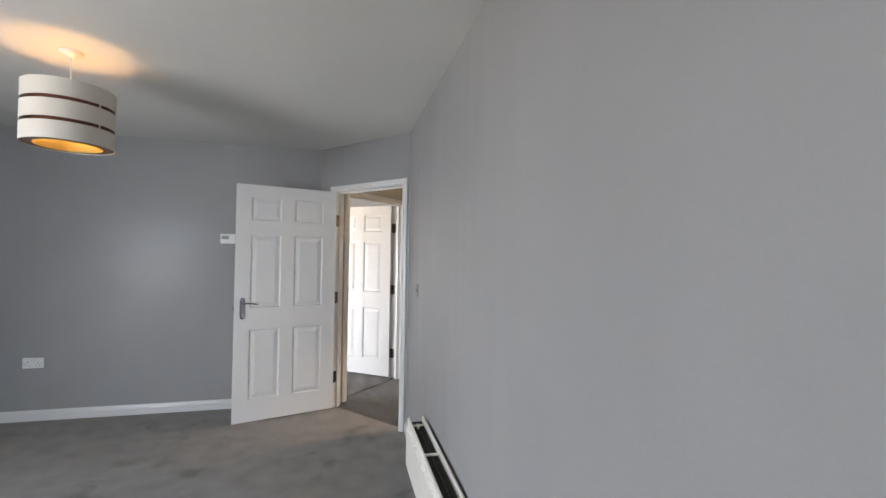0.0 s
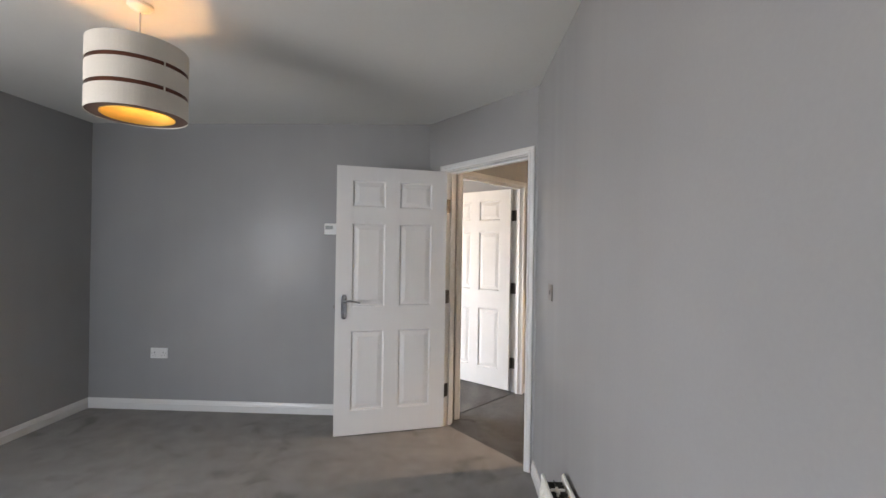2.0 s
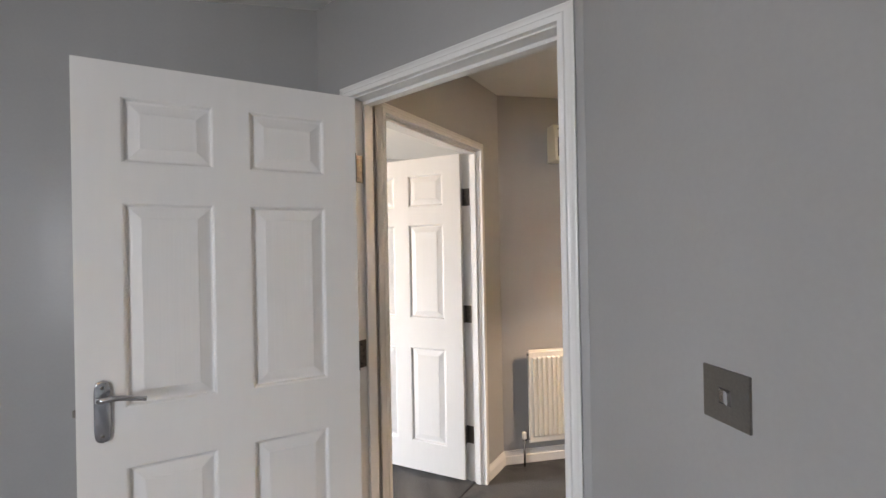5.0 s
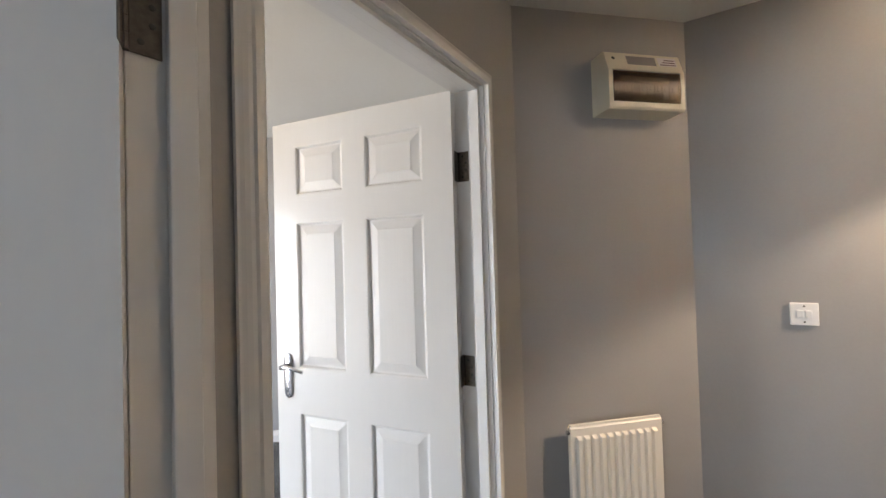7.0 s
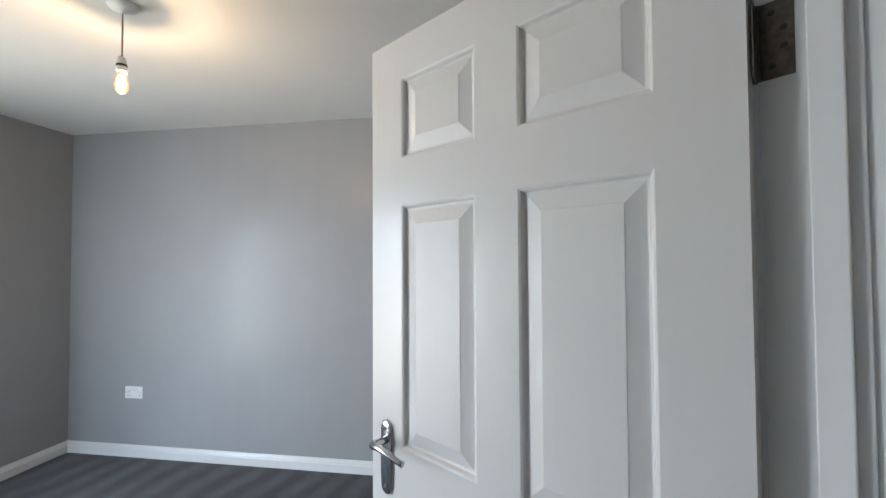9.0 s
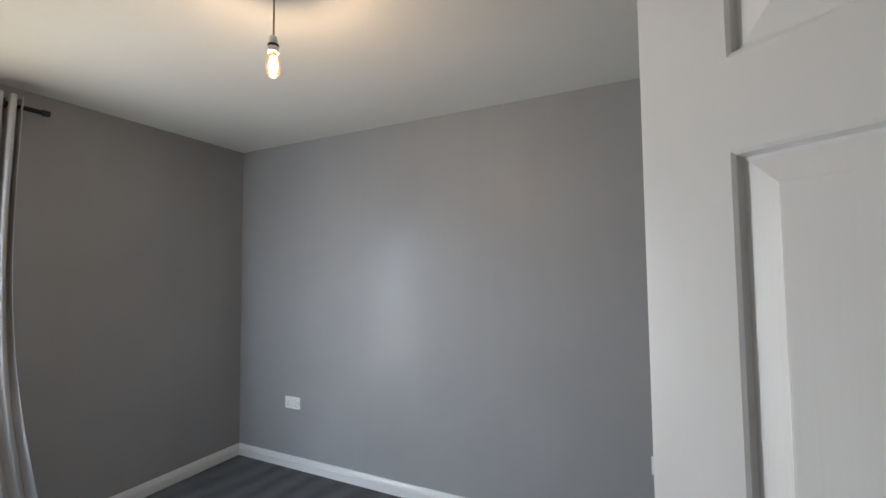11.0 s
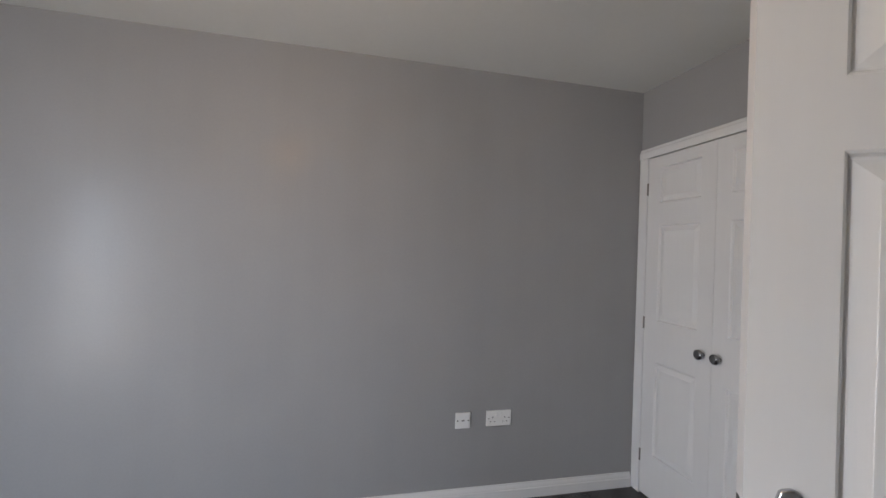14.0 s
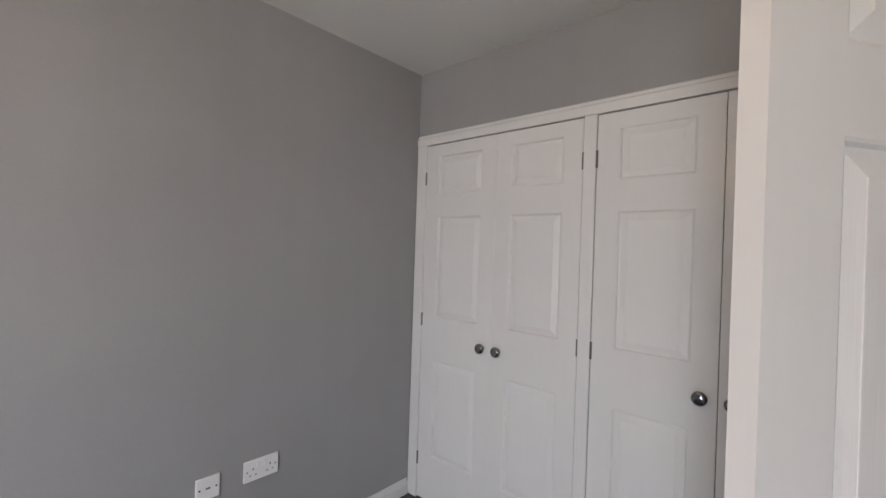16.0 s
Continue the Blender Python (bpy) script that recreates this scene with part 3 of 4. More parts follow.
# ---------------------------------------------------------------- windows
def window(name, y0, y1, z0, z1):
    root = thing(name, pose(XW - 0.14, y0, z0), "white plastic framed window with two lights", "window", kind="structure")
    w, h = y1 - y0, z1 - z0
    for a, b in (((0, 0), (w, 0.06)), ((0, h - 0.06), (w, h)), ((0, 0.06), (0.06, h - 0.06)), ((w - 0.06, 0.06), (w, h - 0.06)), ((w / 2 - 0.035, 0.06), (w / 2 + 0.035, h - 0.06))):
        part("window_frame", boxed((-0.03, a[0], a[1]), (0.03, b[0], b[1]), 0.004), M_UPVC, root)
    for a, b in ((0.06, w / 2 - 0.035), (w / 2 + 0.035, w - 0.06)):
        pane = part("pane", boxed((-0.003, a, 0.06), (0.003, b, h - 0.06)), M_GLASS, root, "clear glass pane")
        pane.visible_shadow = False
    part("window_sill", boxed((0.03, -0.03, -0.02), (0.19, w + 0.03, 0.004), 0.006), M_GLOSS, root, "white gloss window board")
    return root


window("window_1", *W1)
window("window_2", 3.98, 5.13, W2[2], W2[3])


# ---------------------------------------------------------------- living room things
def drum_shade_lamp(x, y, z1=-0.190):
    root = thing("pendant_lamp", pose(x, y, CEIL - 0.003), "lit ivory drum pendant shade with two copper stripes", "lamp", "drum shade pendants")
    part("ceiling_rose", lathe(bmesh.new(), [(0.048, 0), (0.048, -0.006), (0.040, -0.016), (0.018, -0.022), (0.010, -0.030)], seg=32), M_PLASTIC, root, "", True)
    part("flex", tube(bmesh.new(), [(0, 0, -0.025), (0, 0, -0.26)], 0.0032, 8), M_PLASTIC, root, "white flex", True)
    part("bulb_holder", lathe(bmesh.new(), [(0.008, -0.24), (0.016, -0.25), (0.019, -0.285), (0.021, -0.30), (0.017, -0.305)], seg=20), M_PLASTIC, root, "", True)
    part("filament", lathe(bmesh.new(), [(0.002, -0.330), (0.009, -0.345), (0.011, -0.370), (0.008, -0.392), (0.002, -0.398)], seg=14), M_FILAMENT, root, "bright filament", True).visible_shadow = False
    part("bulb", lathe(bmesh.new(), [(0.013, -0.305), (0.014, -0.325), (0.026, -0.352), (0.030, -0.375), (0.026, -0.396), (0.012, -0.410), (0.002, -0.412)], seg=20), M_BULB, root, "glowing warm bulb", True).visible_shadow = False
    z0 = -0.475
    ro, ri = 0.182, 0.132
    shade = bmesh.new()
    lathe(shade, [(ri, z0), (ri + 0.002, z0), (ri + 0.002, z1), (ri, z1)], seg=64, closed=True)
    inner = part("lining", shade, M_GOLD, root, "metallic gold inner cylinder", True)
    band = (z1 - z0 - 2 * 0.017) / 3
    z = z1
    for k in range(3):
        b = bmesh.new()
        lathe(b, [(ro - 0.0025, z - band), (ro, z - band), (ro, z), (ro - 0.0025, z)], seg=64, closed=True)
        part("shade_band", b, M_SHADE, root, "ivory fabric band")
        z -= band
        if k < 2:
            c = bmesh.new()
            lathe(c, [(ro - 0.006, z - 0.020), (ro - 0.004, z - 0.020), (ro - 0.004, z + 0.003), (ro - 0.006, z + 0.003)], seg=64, closed=True)
            part("copper_stripe", c, M_COPPER, root, "copper foil stripe")
            for a in (-24, 96, 216):
                tie = part("tie", boxed((ro - 0.0035, -0.003, z - 0.018), (ro - 0.001, 0.003, z + 0.001)), M_SHADE, root)
                tie.matrix_basis = pose(0, 0, 0, 0, 0, a)
            z -= 0.017
    ring = bmesh.new()
    lathe(ring, [(ri + 0.001, z0 + 0.004), (ro - 0.001, z0 + 0.004), (ro - 0.001, z0 + 0.006), (ri + 0.001, z0 + 0.006)], seg=64, closed=True)
    part("bottom_ring", ring, M_RING, root, "copper underside ring")
    ring = bmesh.new()
    lathe(ring, [(ri + 0.001, z1 - 0.006), (ro - 0.001, z1 - 0.006), (ro - 0.001, z1 - 0.004), (ri + 0.001, z1 - 0.004)], seg=64, closed=True)
    part("top_ring", ring, M_SHADE, root)
    for k in range(3):
        a = radians(20 + 120 * k)
        part("spider_arm", tube(bmesh.new(), [(0.018 * math.cos(a), 0.018 * math.sin(a), -0.29), (0.08 * math.cos(a), 0.08 * math.sin(a), -0.25), (ri * math.cos(a), ri * math.sin(a), z1 - 0.01)], 0.002, 6), M_PLASTIC, root)
    return root


drum_shade_lamp(*LAMP_A)
drum_shade_lamp(*LAMP_H, -0.320)


def wall_matrix(x, y, z, out):
    """Local x runs along the wall, local y out of it into the room, z up."""
    ox, oy = out
    return Matrix(((oy, ox, 0, x), (-ox, oy, 0, y), (0, 0, 1, z), (0, 0, 0, 1)))


def socket(x, y, z, out):
    """A white double power socket, 146 x 86 mm, centred at x, y, z."""
    root = thing("power_socket", wall_matrix(x, y, z, out), "white double power socket on grey wall", "socket", "wall sockets")
    part("plate", boxed((-0.073, 0, -0.043), (0.073, 0.0095, 0.043), 0.003, 3), M_PLASTIC, root)
    for cx in (-0.036, 0.036):
        for dx, dz, w, h in ((0, 0.012, 0.0045, 0.008), (-0.0115, -0.012, 0.007, 0.004), (0.0115, -0.012, 0.007, 0.004)):
            part("pin_hole", boxed((cx + dx - w / 2, 0.0085, dz - h / 2 - 0.006), (cx + dx + w / 2, 0.0100, dz + h / 2 - 0.006)), M_DARK, root)
        part("rocker", boxed((cx * 0.42 - 0.006, 0.008, 0.010), (cx * 0.42 + 0.006, 0.0135, 0.030), 0.0015), M_PLASTIC, root)
    for cx in (-0.060, 0.060):
        m = Matrix.Translation((cx, 0.0092, 0.0)) @ Matrix.Rotation(-math.pi / 2, 4, 'X')
        part("screw", lathe(bmesh.new(), [(0.0035, 0), (0.0035, 0.0006), (0.002, 0.0010)], m, 10), M_STEEL, root)
    return root


socket(-2.965, YA, 0.472, (0, -1))
socket(-3.007, YN, 0.465, (0, -1))
socket(-0.403, YN, 0.460, (0, -1))


def aerial_plate():
    root = thing("outlet_plate", wall_matrix(-0.611, YN, 0.457, (0, -1)), "white single outlet plate beside the double socket", "outlet")
    part("plate", boxed((-0.043, 0, -0.043), (0.043, 0.009, 0.043), 0.003, 3), M_PLASTIC, root)
    part("port", boxed((-0.008, 0.008, -0.003), (0.008, 0.0098, 0.003)), M_DARK, root, "dark narrow port")
    for cx in (-0.030, 0.030):
        m = Matrix.Translation((cx, 0.0088, 0.0)) @ Matrix.Rotation(-math.pi / 2, 4, 'X')
        part("screw", lathe(bmesh.new(), [(0.0038, 0), (0.0038, 0.0006), (0.002, 0.0010)], m, 10), M_HINGE, root)


aerial_plate()


def light_switch():
    root = thing("light_switch", wall_matrix(0, 2.590, 1.160, (-1, 0)), "brushed steel light switch plate with a single rocker", "switch")
    part("plate", boxed((-0.0430, 0, -0.0425), (0.0430, 0.005, 0.0425), 0.0012), M_STEEL, root)
    r = bmesh.new()
    vs = [r.verts.new(p) for p in ((-0.0105, 0.004, -0.010), (0.0, 0.004, -0.010), (0.0105, 0.004, -0.010), (0.0105, 0.0055, -0.010), (0.0, 0.0075, -0.010), (-0.0105, 0.0115, -0.010),
                                   (-0.0105, 0.004, 0.010), (0.0, 0.004, 0.010), (0.0105, 0.004, 0.010), (0.0105, 0.0055, 0.010), (0.0, 0.0075, 0.010), (-0.0105, 0.0115, 0.010))]
    for k in range(6):
        r.faces.new((vs[k], vs[(k + 1) % 6], vs[6 + (k + 1) % 6], vs[6 + k]))
    r.faces.new(vs[:6])
    r.faces.new(vs[6:])
    part("rocker", r, M_CHROME, root, "shiny metal rocker")
    part("bezel", boxed((-0.0135, 0.0040, -0.0150), (0.0135, 0.0049, 0.0150), 0.0004, 1), M_DARK, root, "dark surround of the rocker")
    for z in (-0.0122, 0.0106):
        part("gap", boxed((-0.0108, 0.0045, z), (0.0108, 0.0053, z + 0.0016)), M_DARK, root)


light_switch()


def thermostat():
    root = thing("thermostat", wall_matrix(-1.520, YA, 1.527, (0, -1)), "white wall thermostat with small display behind the door", "thermostat")
    part("body", boxed((-0.062, 0, -0.045), (0.062, 0.030, 0.045), 0.005, 3), M_PLASTIC, root)
    part("display", boxed((-0.010, 0.0295, -0.004), (0.052, 0.0308, 0.026), 0.0004, 1), material("grey_display", (0.30, 0.32, 0.30), 0.25), root, "grey display strip")
    for cx in (-0.03, 0.0, 0.03):
        part("button", boxed((cx - 0.006, 0.029, -0.028), (cx + 0.006, 0.032, -0.020), 0.001), M_PLASTIC, root)


thermostat()


def panel_face(w, h, ribs, depth, flat_edge=0.028):
    """A pressed steel radiator panel with vertical ribs, as a closed sheet: x along, y out, z up."""
    bm = bmesh.new()
    xs = [0.0, 0.004]
    ys = [-0.004, 0.0]
    pitch = (w - 2 * flat_edge) / ribs
    for k in range(ribs):
        x0 = flat_edge + pitch * k
        xs += [x0 + pitch * 0.10, x0 + pitch * 0.26, x0 + pitch * 0.74, x0 + pitch * 0.90]
        ys += [0.0, 0.012, 0.012, 0.0]
    xs += [w - 0.004, w]
    ys += [0.0, -0.004]
    rows = ((0.0, 0.0, -0.004), (0.006, 0.0, 0.0), (0.034, 0.0, 0.0), (0.046, 1.0, 0.0), (h - 0.046, 1.0, 0.0), (h - 0.034, 0.0, 0.0), (h - 0.006, 0.0, 0.0), (h, 0.0, -0.004))
    grid = [[bm.verts.new((x, (y if y < 0 else y * s) + e, z)) for x, y in zip(xs, ys)] for z, s, e in rows]
    back = [[bm.verts.new((x, -depth, z)) for x in (0.0, w)] for z in (0.0, h)]
    for a, b in zip(grid, grid[1:]):
        for k in range(len(xs) - 1):
            bm.faces.new((a[k], a[k + 1], b[k + 1], b[k]))
    bm.faces.new((back[0][0], back[1][0], back[1][1], back[0][1]))
    bm.faces.new([*grid[0], back[0][1], back[0][0]])
    bm.faces.new([*grid[-1], back[1][1], back[1][0]])
    bm.faces.new([*(r[0] for r in grid), back[1][0], back[0][0]])
    bm.faces.new([*(r[-1] for r in grid), back[1][1], back[0][1]])
    return bm


def living_radiator():
    y0, y1, z0, z1 = 0.90, 2.195, 0.120, 0.427
    root = thing("radiator", wall_matrix(0, y1, 0, (-1, 0)), "white double-panel radiator under the grey wall, open-topped with dark fins", "radiator", "radiators")
    w, h = y1 - y0, z1 - z0
    # local x runs south along the wall from the door end
    sx = 1 if (root.matrix_world.to_3x3() @ Vector((1, 0, 0))).y < 0 else -1
    for off, nm in ((0.117, "front_panel"), (0.030, "back_panel")):
        bm = panel_face(w, h, 30, 0.012)
        ob = part(nm, bm, M_RAD, root)
        ob.matrix_basis = pose(0 if sx > 0 else -w, off, z0)
    n = 46
    fin = part("fin", boxed((-0.0008, 0.032, z0 + 0.03), (0.0008, 0.104, z1 - 0.020)), M_FIN, root, "dark grey convector fin")
    fin.location.x = 0.03 * sx
    for k in range(1, n):
        other = new("fin", fin.data)
        other.parent = root
        other.location.x = (0.03 + (w - 0.06) * k / (n - 1)) * sx
    for x in (0.480, w - 0.110):
        part("bracket", boxed((x * sx - 0.008, 0.022, z1 - 0.014), (x * sx + 0.008, 0.111, z1 - 0.005), 0.001), M_RAD, root, "white top clip")
    clip = bmesh.new()
    box(clip, (0.105 * sx - 0.006, 0.040, z1 - 0.016), (0.105 * sx + 0.006, 0.098, z1 - 0.008), 0.002)
    box(clip, (0.105 * sx - 0.022, 0.064, z1 - 0.030), (0.105 * sx + 0.022, 0.076, z1 - 0.010), 0.002)
    part("clip", clip, M_RAD, root, "white T-shaped clip")
    part("centre_rib", boxed((0.02 * sx, 0.066, z1 - 0.026), ((w - 0.02) * sx, 0.069, z1 - 0.016)), M_FIN, root)
    for x in (0.16, w - 0.16):
        part("wall_bracket", boxed((x * sx - 0.015, 0.0, z0 + 0.03), (x * sx + 0.015, 0.019, z1 - 0.03), 0.002), M_RAD, root)
    return root


living_radiator()


# ---------------------------------------------------------------- hall things
def hall_radiator():
    x0, x1, z0, z1 = 0.469, 0.873, 0.150, 0.733
    root = thing("radiator", pose(x1, YH, 0, 0, 0, 180), "cream-white single-panel ribbed radiator on hall wall", "radiator", "radiators")
    w, h = x1 - x0, z1 - z0
    ob = part("panel", panel_face(w, h, 11, 0.016, 0.022), M_RAD, root)
    ob.matrix_basis = pose(0, 0.068, z0)
    part("top_seam", boxed((0.004, 0.052, z1 - 0.004), (w - 0.004, 0.064, z1 + 0.010), 0.003), M_RAD, root)
    for x in (0.08, w - 0.08):
        part("wall_bracket", boxed((x - 0.015, 0.0, z0 + 0.06), (x + 0.015, 0.054, z1 - 0.06), 0.002), M_RAD, root)
    for x in (0.010, w - 0.010):
        part("bleed_plug", tube(bmesh.new(), [(x, 0.058, z1 - 0.02), (x + (0.018 if x > 0.1 else -0.018), 0.058, z1 - 0.02)], 0.009, 10), M_CHROME, root)
    v = part("valve", tube(bmesh.new(), [(w, 0.058, z0 + 0.025), (w + 0.035, 0.058, z0 + 0.025)], 0.009, 12), M_CHROME, root, "chrome radiator valve", True)
    part("cap", lathe(bmesh.new(), [(0.013, 0.004), (0.015, 0.009), (0.014, 0.040), (0.010, 0.046)], Matrix.Translation((w + 0.034, 0.058, z0 + 0.025)), 18), M_PLASTIC, v, "white valve cap", True)
    part("tail_pipe", tube(bmesh.new(), [(w + 0.034, 0.058, z0 + 0.03), (w + 0.034, 0.058, 0.0)], 0.0075, 10), M_CHROME, v, "", True)
    return root


hall_radiator()


def fuse_box():
    x0, x1, z0, z1, d = 0.657, 0.995, 1.955, 2.190, 0.120
    root = thing("consumer_unit", pose(x1, YH, z0, 0, 0, 180), "cream plastic fuse box with smoked flip cover on hall wall", "fuse box")
    w, h = x1 - x0, z1 - z0
    body = bmesh.new()
    prof = [(0, 0), (d - 0.006, 0), (d, 0.008), (d, 0.028), (d - 0.018, 0.030), (d - 0.018, 0.150), (d, 0.152), (d - 0.004, 0.160), (d - 0.030, h - 0.004), (d - 0.036, h), (0, h)]
    outer = [(0, 0), (d - 0.006, 0), (d, 0.008), (d, 0.150), (d - 0.004, 0.160), (d - 0.030, h - 0.004), (d - 0.036, h), (0, h)]
    sweep(body, prof, (0.018, 0, 0), (w - 0.018, 0, 0), (0, 1, 0))
    part("body", body, M_CREAM, root)
    for a in (0.0, w - 0.018):
        part("end_cheek", sweep(bmesh.new(), outer, (a, 0, 0), (a + 0.018, 0, 0), (0, 1, 0)), M_CREAM, root)
    cover = bmesh.new()
    n = 10
    arc = [(d - 0.004 + 0.007 * math.sin(math.pi * k / n), 0.030 + 0.120 * k / n) for k in range(n + 1)]
    ring = arc + [(o - 0.003, z) for o, z in reversed(arc)]
    sweep(cover, ring, (0.0185, 0, 0), (w - 0.0185, 0, 0), (0, 1, 0))
    part("cover", cover, M_SMOKE, root, "smoked brown translucent flip cover").visible_shadow = False
    part("carrier", boxed((0.019, d - 0.0175, 0.031), (w - 0.019, d - 0.0155, 0.149)), M_BREAKER, root, "dark carrier rail")
    part("label_strip", boxed((0.060, d - 0.0155, 0.112), (w - 0.060, d - 0.0135, 0.134)), M_CREAM, root, "cream circuit label strip")
    for k in range(8):
        x = 0.030 + k * 0.034
        br = part("breaker", boxed((x, d - 0.030, 0.044), (x + 0.031, d - 0.012, 0.106), 0.002), M_BREAKER, root)
        part("toggle", boxed((x + 0.010, d - 0.012, 0.078), (x + 0.021, d - 0.0075, 0.098), 0.001), M_DARK, br)
    tilt = Matrix.Translation((0, d - 0.0165, 0.191)) @ Matrix.Rotation(math.atan2(0.026, 0.073), 4, 'X')

    def on_slope(name, a, b, lo, hi, mat, label):
        ob = part(name, boxed((a, 0.0, lo), (b, 0.0016, hi), 0.0003, 1), mat, root, label)
        ob.matrix_basis = tilt
        return ob

    on_slope("rating_label", 0.115, 0.245, -0.012, 0.030, material("grey_label", (0.22, 0.21, 0.21), 0.5), "grey rating label")
    on_slope("sticker", 0.020, 0.105, -0.010, 0.032, material("pale_sticker", (0.70, 0.66, 0.68), 0.5), "pale warning sticker")
    bars = material("label_print", (0.12, 0.05, 0.05), 0.6)
    for k in range(3):
        ob = part("print_line", boxed((0.026, 0.0016, -0.006 + k * 0.012), (0.098 - 0.012 * k, 0.0022, -0.002 + k * 0.012)), bars, root)
        ob.matrix_basis = tilt
    sc = part("cover_screw", lathe(bmesh.new(), [(0.007, 0), (0.007, 0.001), (0.004, 0.0015)], tilt @ Matrix.Translation((w - 0.035, 0.0, 0.015)) @ Matrix.Rotation(-math.pi / 2, 4, 'X'), 14), M_DARK, root)
    return root


fuse_box()


def hall_switch():
    root = thing("light_switch", wall_matrix(1.3645, 4.3925, 1.142, (-0.7071, -0.7071)), "white two-gang light switch on hall wall", "switch")
    part("plate", boxed((-0.043, 0, -0.043), (0.043, 0.009, 0.043), 0.003, 3), M_PLASTIC, root)
    for cx, tip in ((-0.013, 0.013), (0.013, 0.0115)):
        part("rocker", boxed((cx - 0.010, 0.007, -0.014), (cx + 0.010, tip, 0.014), 0.002), M_PLASTIC, root)
    for z in (-0.030, 0.030):
        m = Matrix.Translation((0, 0.0088, z)) @ Matrix.Rotation(-math.pi / 2, 4, 'X')
        part("screw", lathe(bmesh.new(), [(0.0035, 0), (0.0035, 0.0006), (0.002, 0.0010)], m, 10), M_HINGE, root)


hall_switch()


# ---------------------------------------------------------------- bedroom things
def bare_pendant(x, y, label):
    root = thing("pendant_light", pose(x, y, CEIL - 0.003), label, "lamp", "bare bulb pendants")
    part("ceiling_rose", lathe(bmesh.new(), [(0.050, 0), (0.050, -0.008), (0.046, -0.016), (0.030, -0.024), (0.014, -0.027), (0.008, -0.036)], seg=32), M_PLASTIC, root, "", True)
    part("flex", tube(bmesh.new(), [(0, 0, -0.03), (0.001, 0, -0.11), (0, 0, -0.21)], 0.003, 8), M_FLEX, root, "tan twisted flex", True)
    holder = part("bulb_holder", lathe(bmesh.new(), [(0.007, -0.200), (0.012, -0.203), (0.016, -0.213), (0.017, -0.230), (0.017, -0.236)], seg=20), M_PLASTIC, root, "", True)
    part("collar", lathe(bmesh.new(), [(0.0175, -0.230), (0.0185, -0.232), (0.0185, -0.236), (0.0175, -0.238)], seg=20), M_DARK, holder, "dark collar ring", True)
    part("skirt", lathe(bmesh.new(), [(0.0165, -0.238), (0.0175, -0.252), (0.016, -0.258)], seg=20), M_PLASTIC, holder, "", True)
    part("filament", lathe(bmesh.new(), [(0.002, -0.272), (0.007, -0.284), (0.010, -0.305), (0.007, -0.322), (0.002, -0.328)], seg=14), M_FILAMENT, root, "bright filament", True).visible_shadow = False
    part("bulb", lathe(bmesh.new(), [(0.012, -0.256), (0.014, -0.268), (0.021, -0.288), (0.0235, -0.306), (0.021, -0.325), (0.011, -0.338), (0.002, -0.342)], seg=20), M_BULB, root, "glowing clear filament bulb", True).visible_shadow = False
    return root


bare_pendant(*LAMP_B, "lit bare bulb on a short flex below a white ceiling rose")


def curtain():
    root = thing("curtain", pose(-3.49, 5.172, 0.0), "silver-grey eyelet curtain drawn back beside the window", "curtain")
    bm = bmesh.new()
    cols, rows = 150, 40
    grid = []
    for j in range(rows + 1):
        t = j / rows
        z = 0.012 + (2.318 - 0.012) * t
        row = []
        q = 1 - t
        left = -0.235 + 0.04 * q ** 1.5
        right = 0.072 - 0.022 * math.sin(math.pi * min(q / 0.78, 1.0)) + 0.175 * q ** 4
        for i in range(cols + 1):
            s = i / cols
            a = s * 2 * math.pi * 6.2
            amp = 0.042 * (0.92 + 0.25 * math.sin(3.1 * t + 5 * s))
            x = amp * math.sin(a + 0.55 * math.sin(2.3 * t + 3 * s)) + 0.008 * math.sin(9 * t + 11 * s) * (1 - t) + 0.03 * (1 - t) * s
            y = left + (right - left) * s + 0.010 * math.sin(2 * a + 1.5 * t) * 0.6
            row.append(bm.verts.new((x, y, z)))
        grid.append(row)
    for a, b in zip(grid, grid[1:]):
        for k in range(cols):
            bm.faces.new((a[k], a[k + 1], b[k + 1], b[k]))
    cloth = part("cloth", bm, M_CURTAIN, root, "", True)
    sol = cloth.modifiers.new("thickness", 'SOLIDIFY')
    sol.thickness = 0.003
    for k in range(8):
        s = (k + 0.5) / 9.2
        if s > 0.98:
            break
        y = -0.235 + 0.333 * s
        m = pose(0.0, y, 2.272, 90, 0, 0)
        part("eyelet", lathe(bmesh.new(), [(0.020, -0.003), (0.026, -0.003), (0.026, 0.003), (0.020, 0.003)], m, 20, True), M_POLE, root, "dark metal eyelet", True)
    return root


curtain()


def curtain_pole():
    root = thing("curtain_pole", pose(-3.49, 3.915, 2.272), "dark gunmetal curtain pole with plain end cap", "curtain pole")
    part("pole", tube(bmesh.new(), [(0, 0.0, 0), (0, 1.420, 0)], 0.0125, 16), M_POLE, root, "", True)
    part("end_cap", tube(bmesh.new(), [(0, 1.405, 0), (0, 1.410, 0), (0, 1.437, 0), (0, 1.441, 0)], [0.0125, 0.0165, 0.0165, 0.014], 16), M_POLE, root, "", True)
    for y in (0.10, 1.27):
        b = part("bracket", tube(bmesh.new(), [(0, y, -0.012), (-0.05, y, -0.012), (-0.083, y, -0.012)], 0.006, 10), M_POLE, root, "", True)
        part("back_plate", boxed((-0.0848, y - 0.012, -0.045), (-0.079, y + 0.012, 0.02), 0.002), M_POLE, b)


curtain_pole()


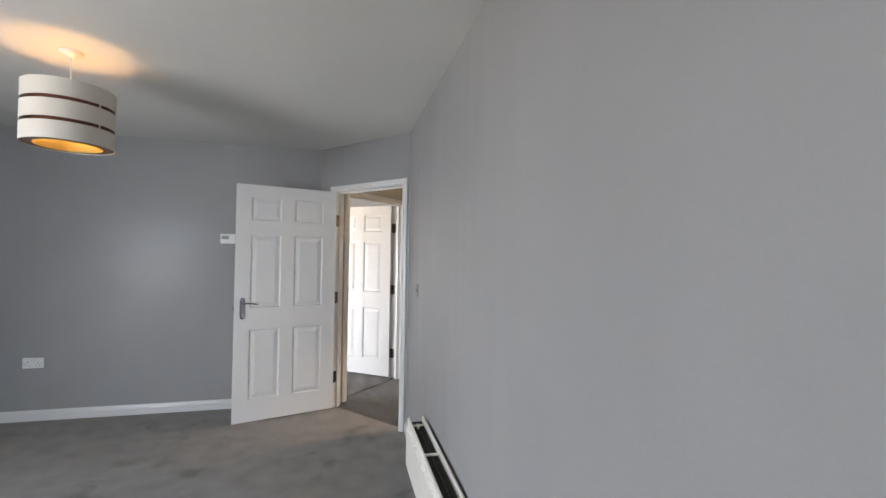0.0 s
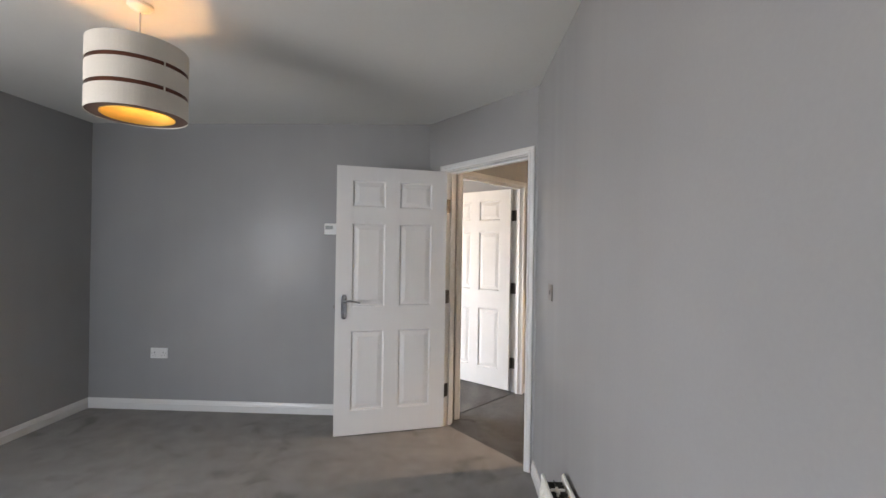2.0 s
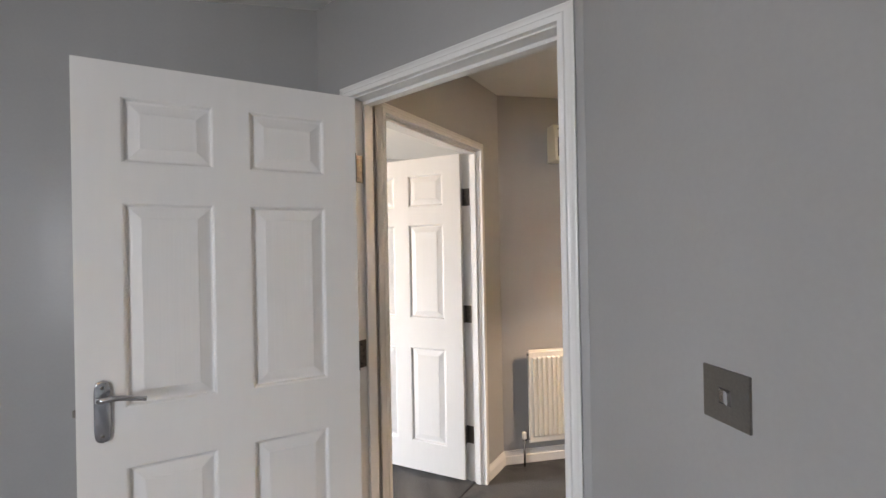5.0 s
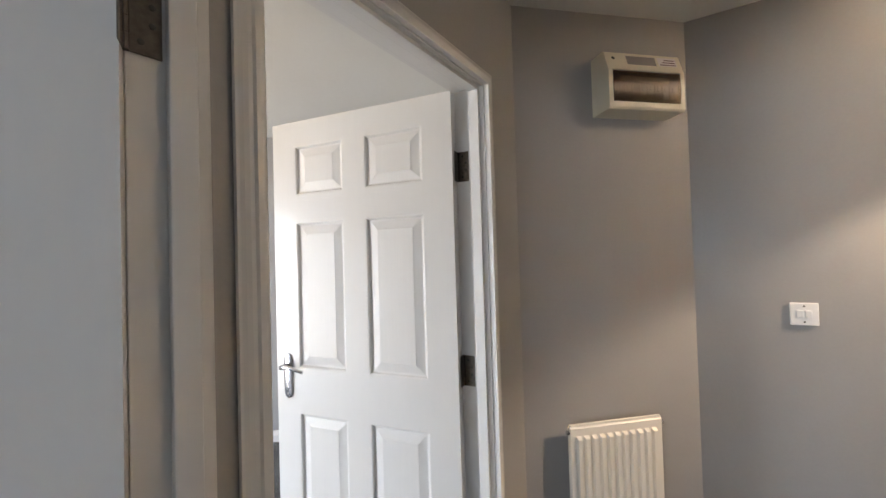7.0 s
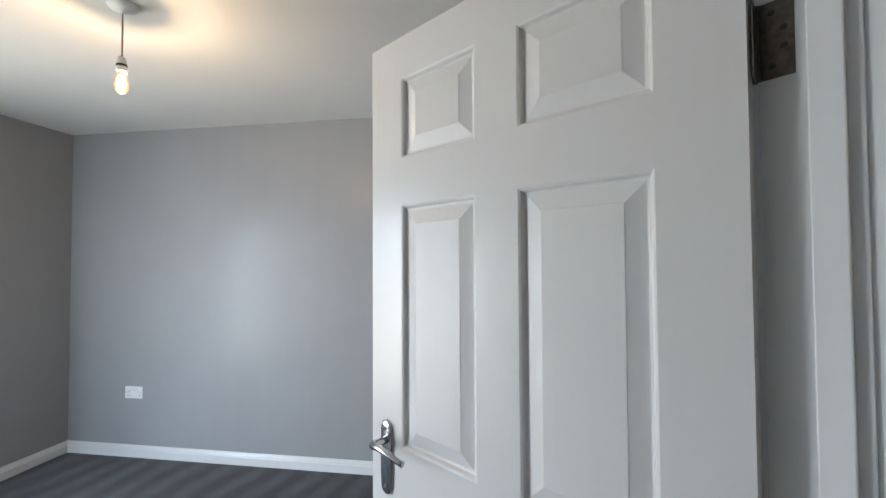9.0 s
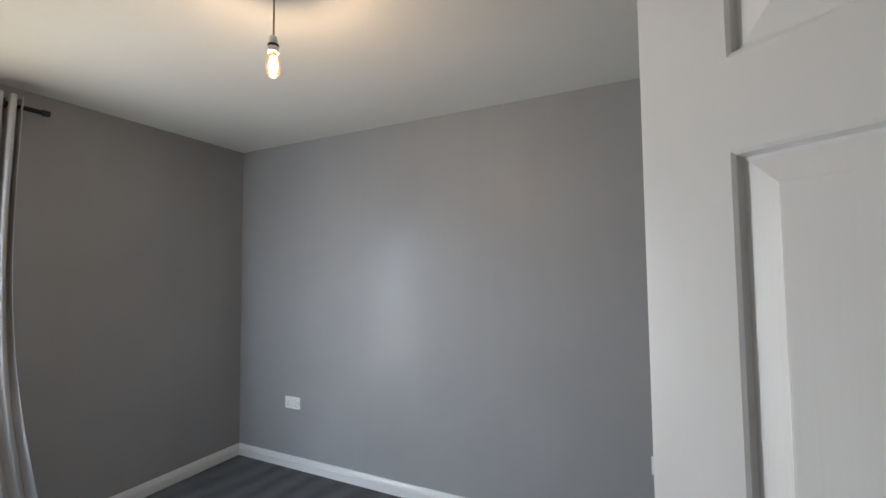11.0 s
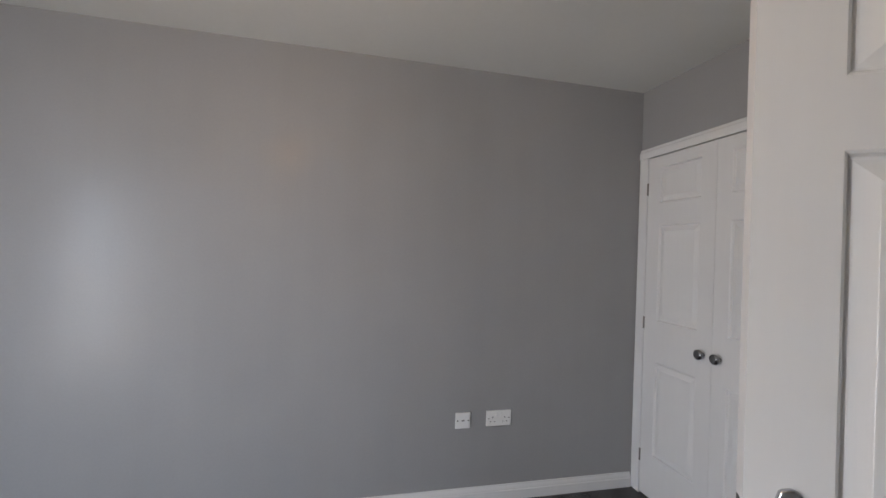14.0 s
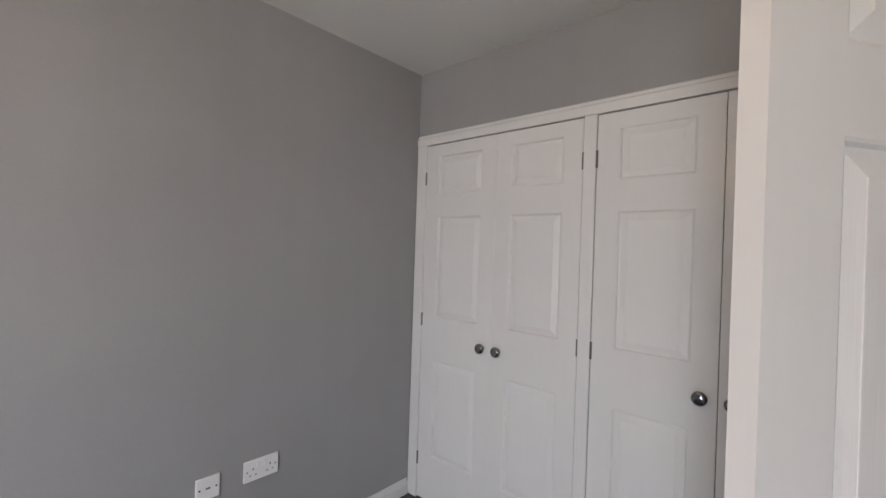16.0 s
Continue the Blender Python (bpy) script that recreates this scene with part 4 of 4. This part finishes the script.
# ---------------------------------------------------------------- built-in wardrobe
def wardrobe():
    root = thing("built_in_wardrobe", pose(XC, YN, 0), "built-in white wardrobe with four moulded doors and dark knobs", "wardrobe")
    # local x runs into the closet, y south along the front is negative
    y_out, y_in, y_end = -0.004, -0.073, -(YN - (YH + 0.1)) + 0.004
    top_in = 1.973
    edges = ((-0.075, -0.5470), (-0.5484, -0.982), (-1.043, -1.486), (-1.489, -1.815))
    f0 = -0.014
    prof = [(0, 0), (0.016, 0), (0.018, 0.004), (0.018, 0.038), (0.013, 0.045), (0.012, 0.056), (0.006, 0.062), (0, 0.062)]
    part("stile", boxed((f0, y_in, 0), (0.075, y_out, top_in + 0.003), 0.003), M_GLOSS, root)
    part("stile", boxed((f0, y_end, 0), (0.075, -1.818, top_in + 0.003), 0.003), M_GLOSS, root)
    part("mullion", boxed((f0, -1.040, 0), (0.075, -0.985, top_in + 0.003), 0.003), M_GLOSS, root)
    part("head_rail", boxed((f0 + 0.004, y_end, top_in + 0.003), (0.075, y_out, 1.998), 0.002), M_GLOSS, root)
    head = sweep(bmesh.new(), prof, (0.0, y_out, top_in + 0.002), (0.0, y_end, top_in + 0.002), (-1, 0, 0))
    part("head_architrave", head, M_GLOSS, root, "moulded top architrave")
    zs = (0.255, 0.790, 1.022, 1.575, 1.700, 1.908)
    for k, (a, b) in enumerate(edges):
        w = a - b
        h = 1.958
        m = pose(f0 + 0.006, a, 0.012, 0, 0, -90)
        xs = (w * 0.20, w * 0.81) if k % 2 == 0 else (w * 0.19, w * 0.80)
        slab_ob = part("door", leaf_slab(w, h, 0.035, xs, [z - 0.012 for z in zs]), M_GLOSS, root)
        slab_ob.matrix_basis = m
        for j in (0, 2, 4):
            part("panel", panel_mesh(xs[0], xs[1], zs[j] - 0.012, zs[j + 1] - 0.012, 0.035, 0.8), M_PANEL, slab_ob)
        kx = w - 0.048 if k % 2 == 0 else 0.045
        kn = lathe(bmesh.new(), [(0.010, 0), (0.009, 0.004), (0.0065, 0.012), (0.010, 0.017), (0.0215, 0.021), (0.0255, 0.029), (0.0245, 0.037), (0.016, 0.042), (0.004, 0.043)], Matrix.Translation((kx, 0, 0.903)) @ Matrix.Rotation(math.pi / 2, 4, 'X'), 24)
        part("knob", kn, M_KNOB, slab_ob, "polished dark metal knob", True)
        hx = -0.002 if k % 2 == 0 else w + 0.002
        for z in (0.214, 0.992, 1.778):
            hb = bmesh.new()
            lathe(hb, [(0.0035, 0), (0.004, 0.002), (0.004, 0.070), (0.0035, 0.072)], Matrix.Translation((hx, -0.003, z - 0.036)), 10)
            box(hb, (hx - 0.006, -0.0012, z - 0.036), (hx + 0.006, -0.0002, z + 0.036))
            part("hinge", hb, M_STEEL, slab_ob, "small steel hinge")
    return root


M_KNOB = material("dark_chrome", (0.30, 0.30, 0.31), 0.16, 1.0)
wardrobe()
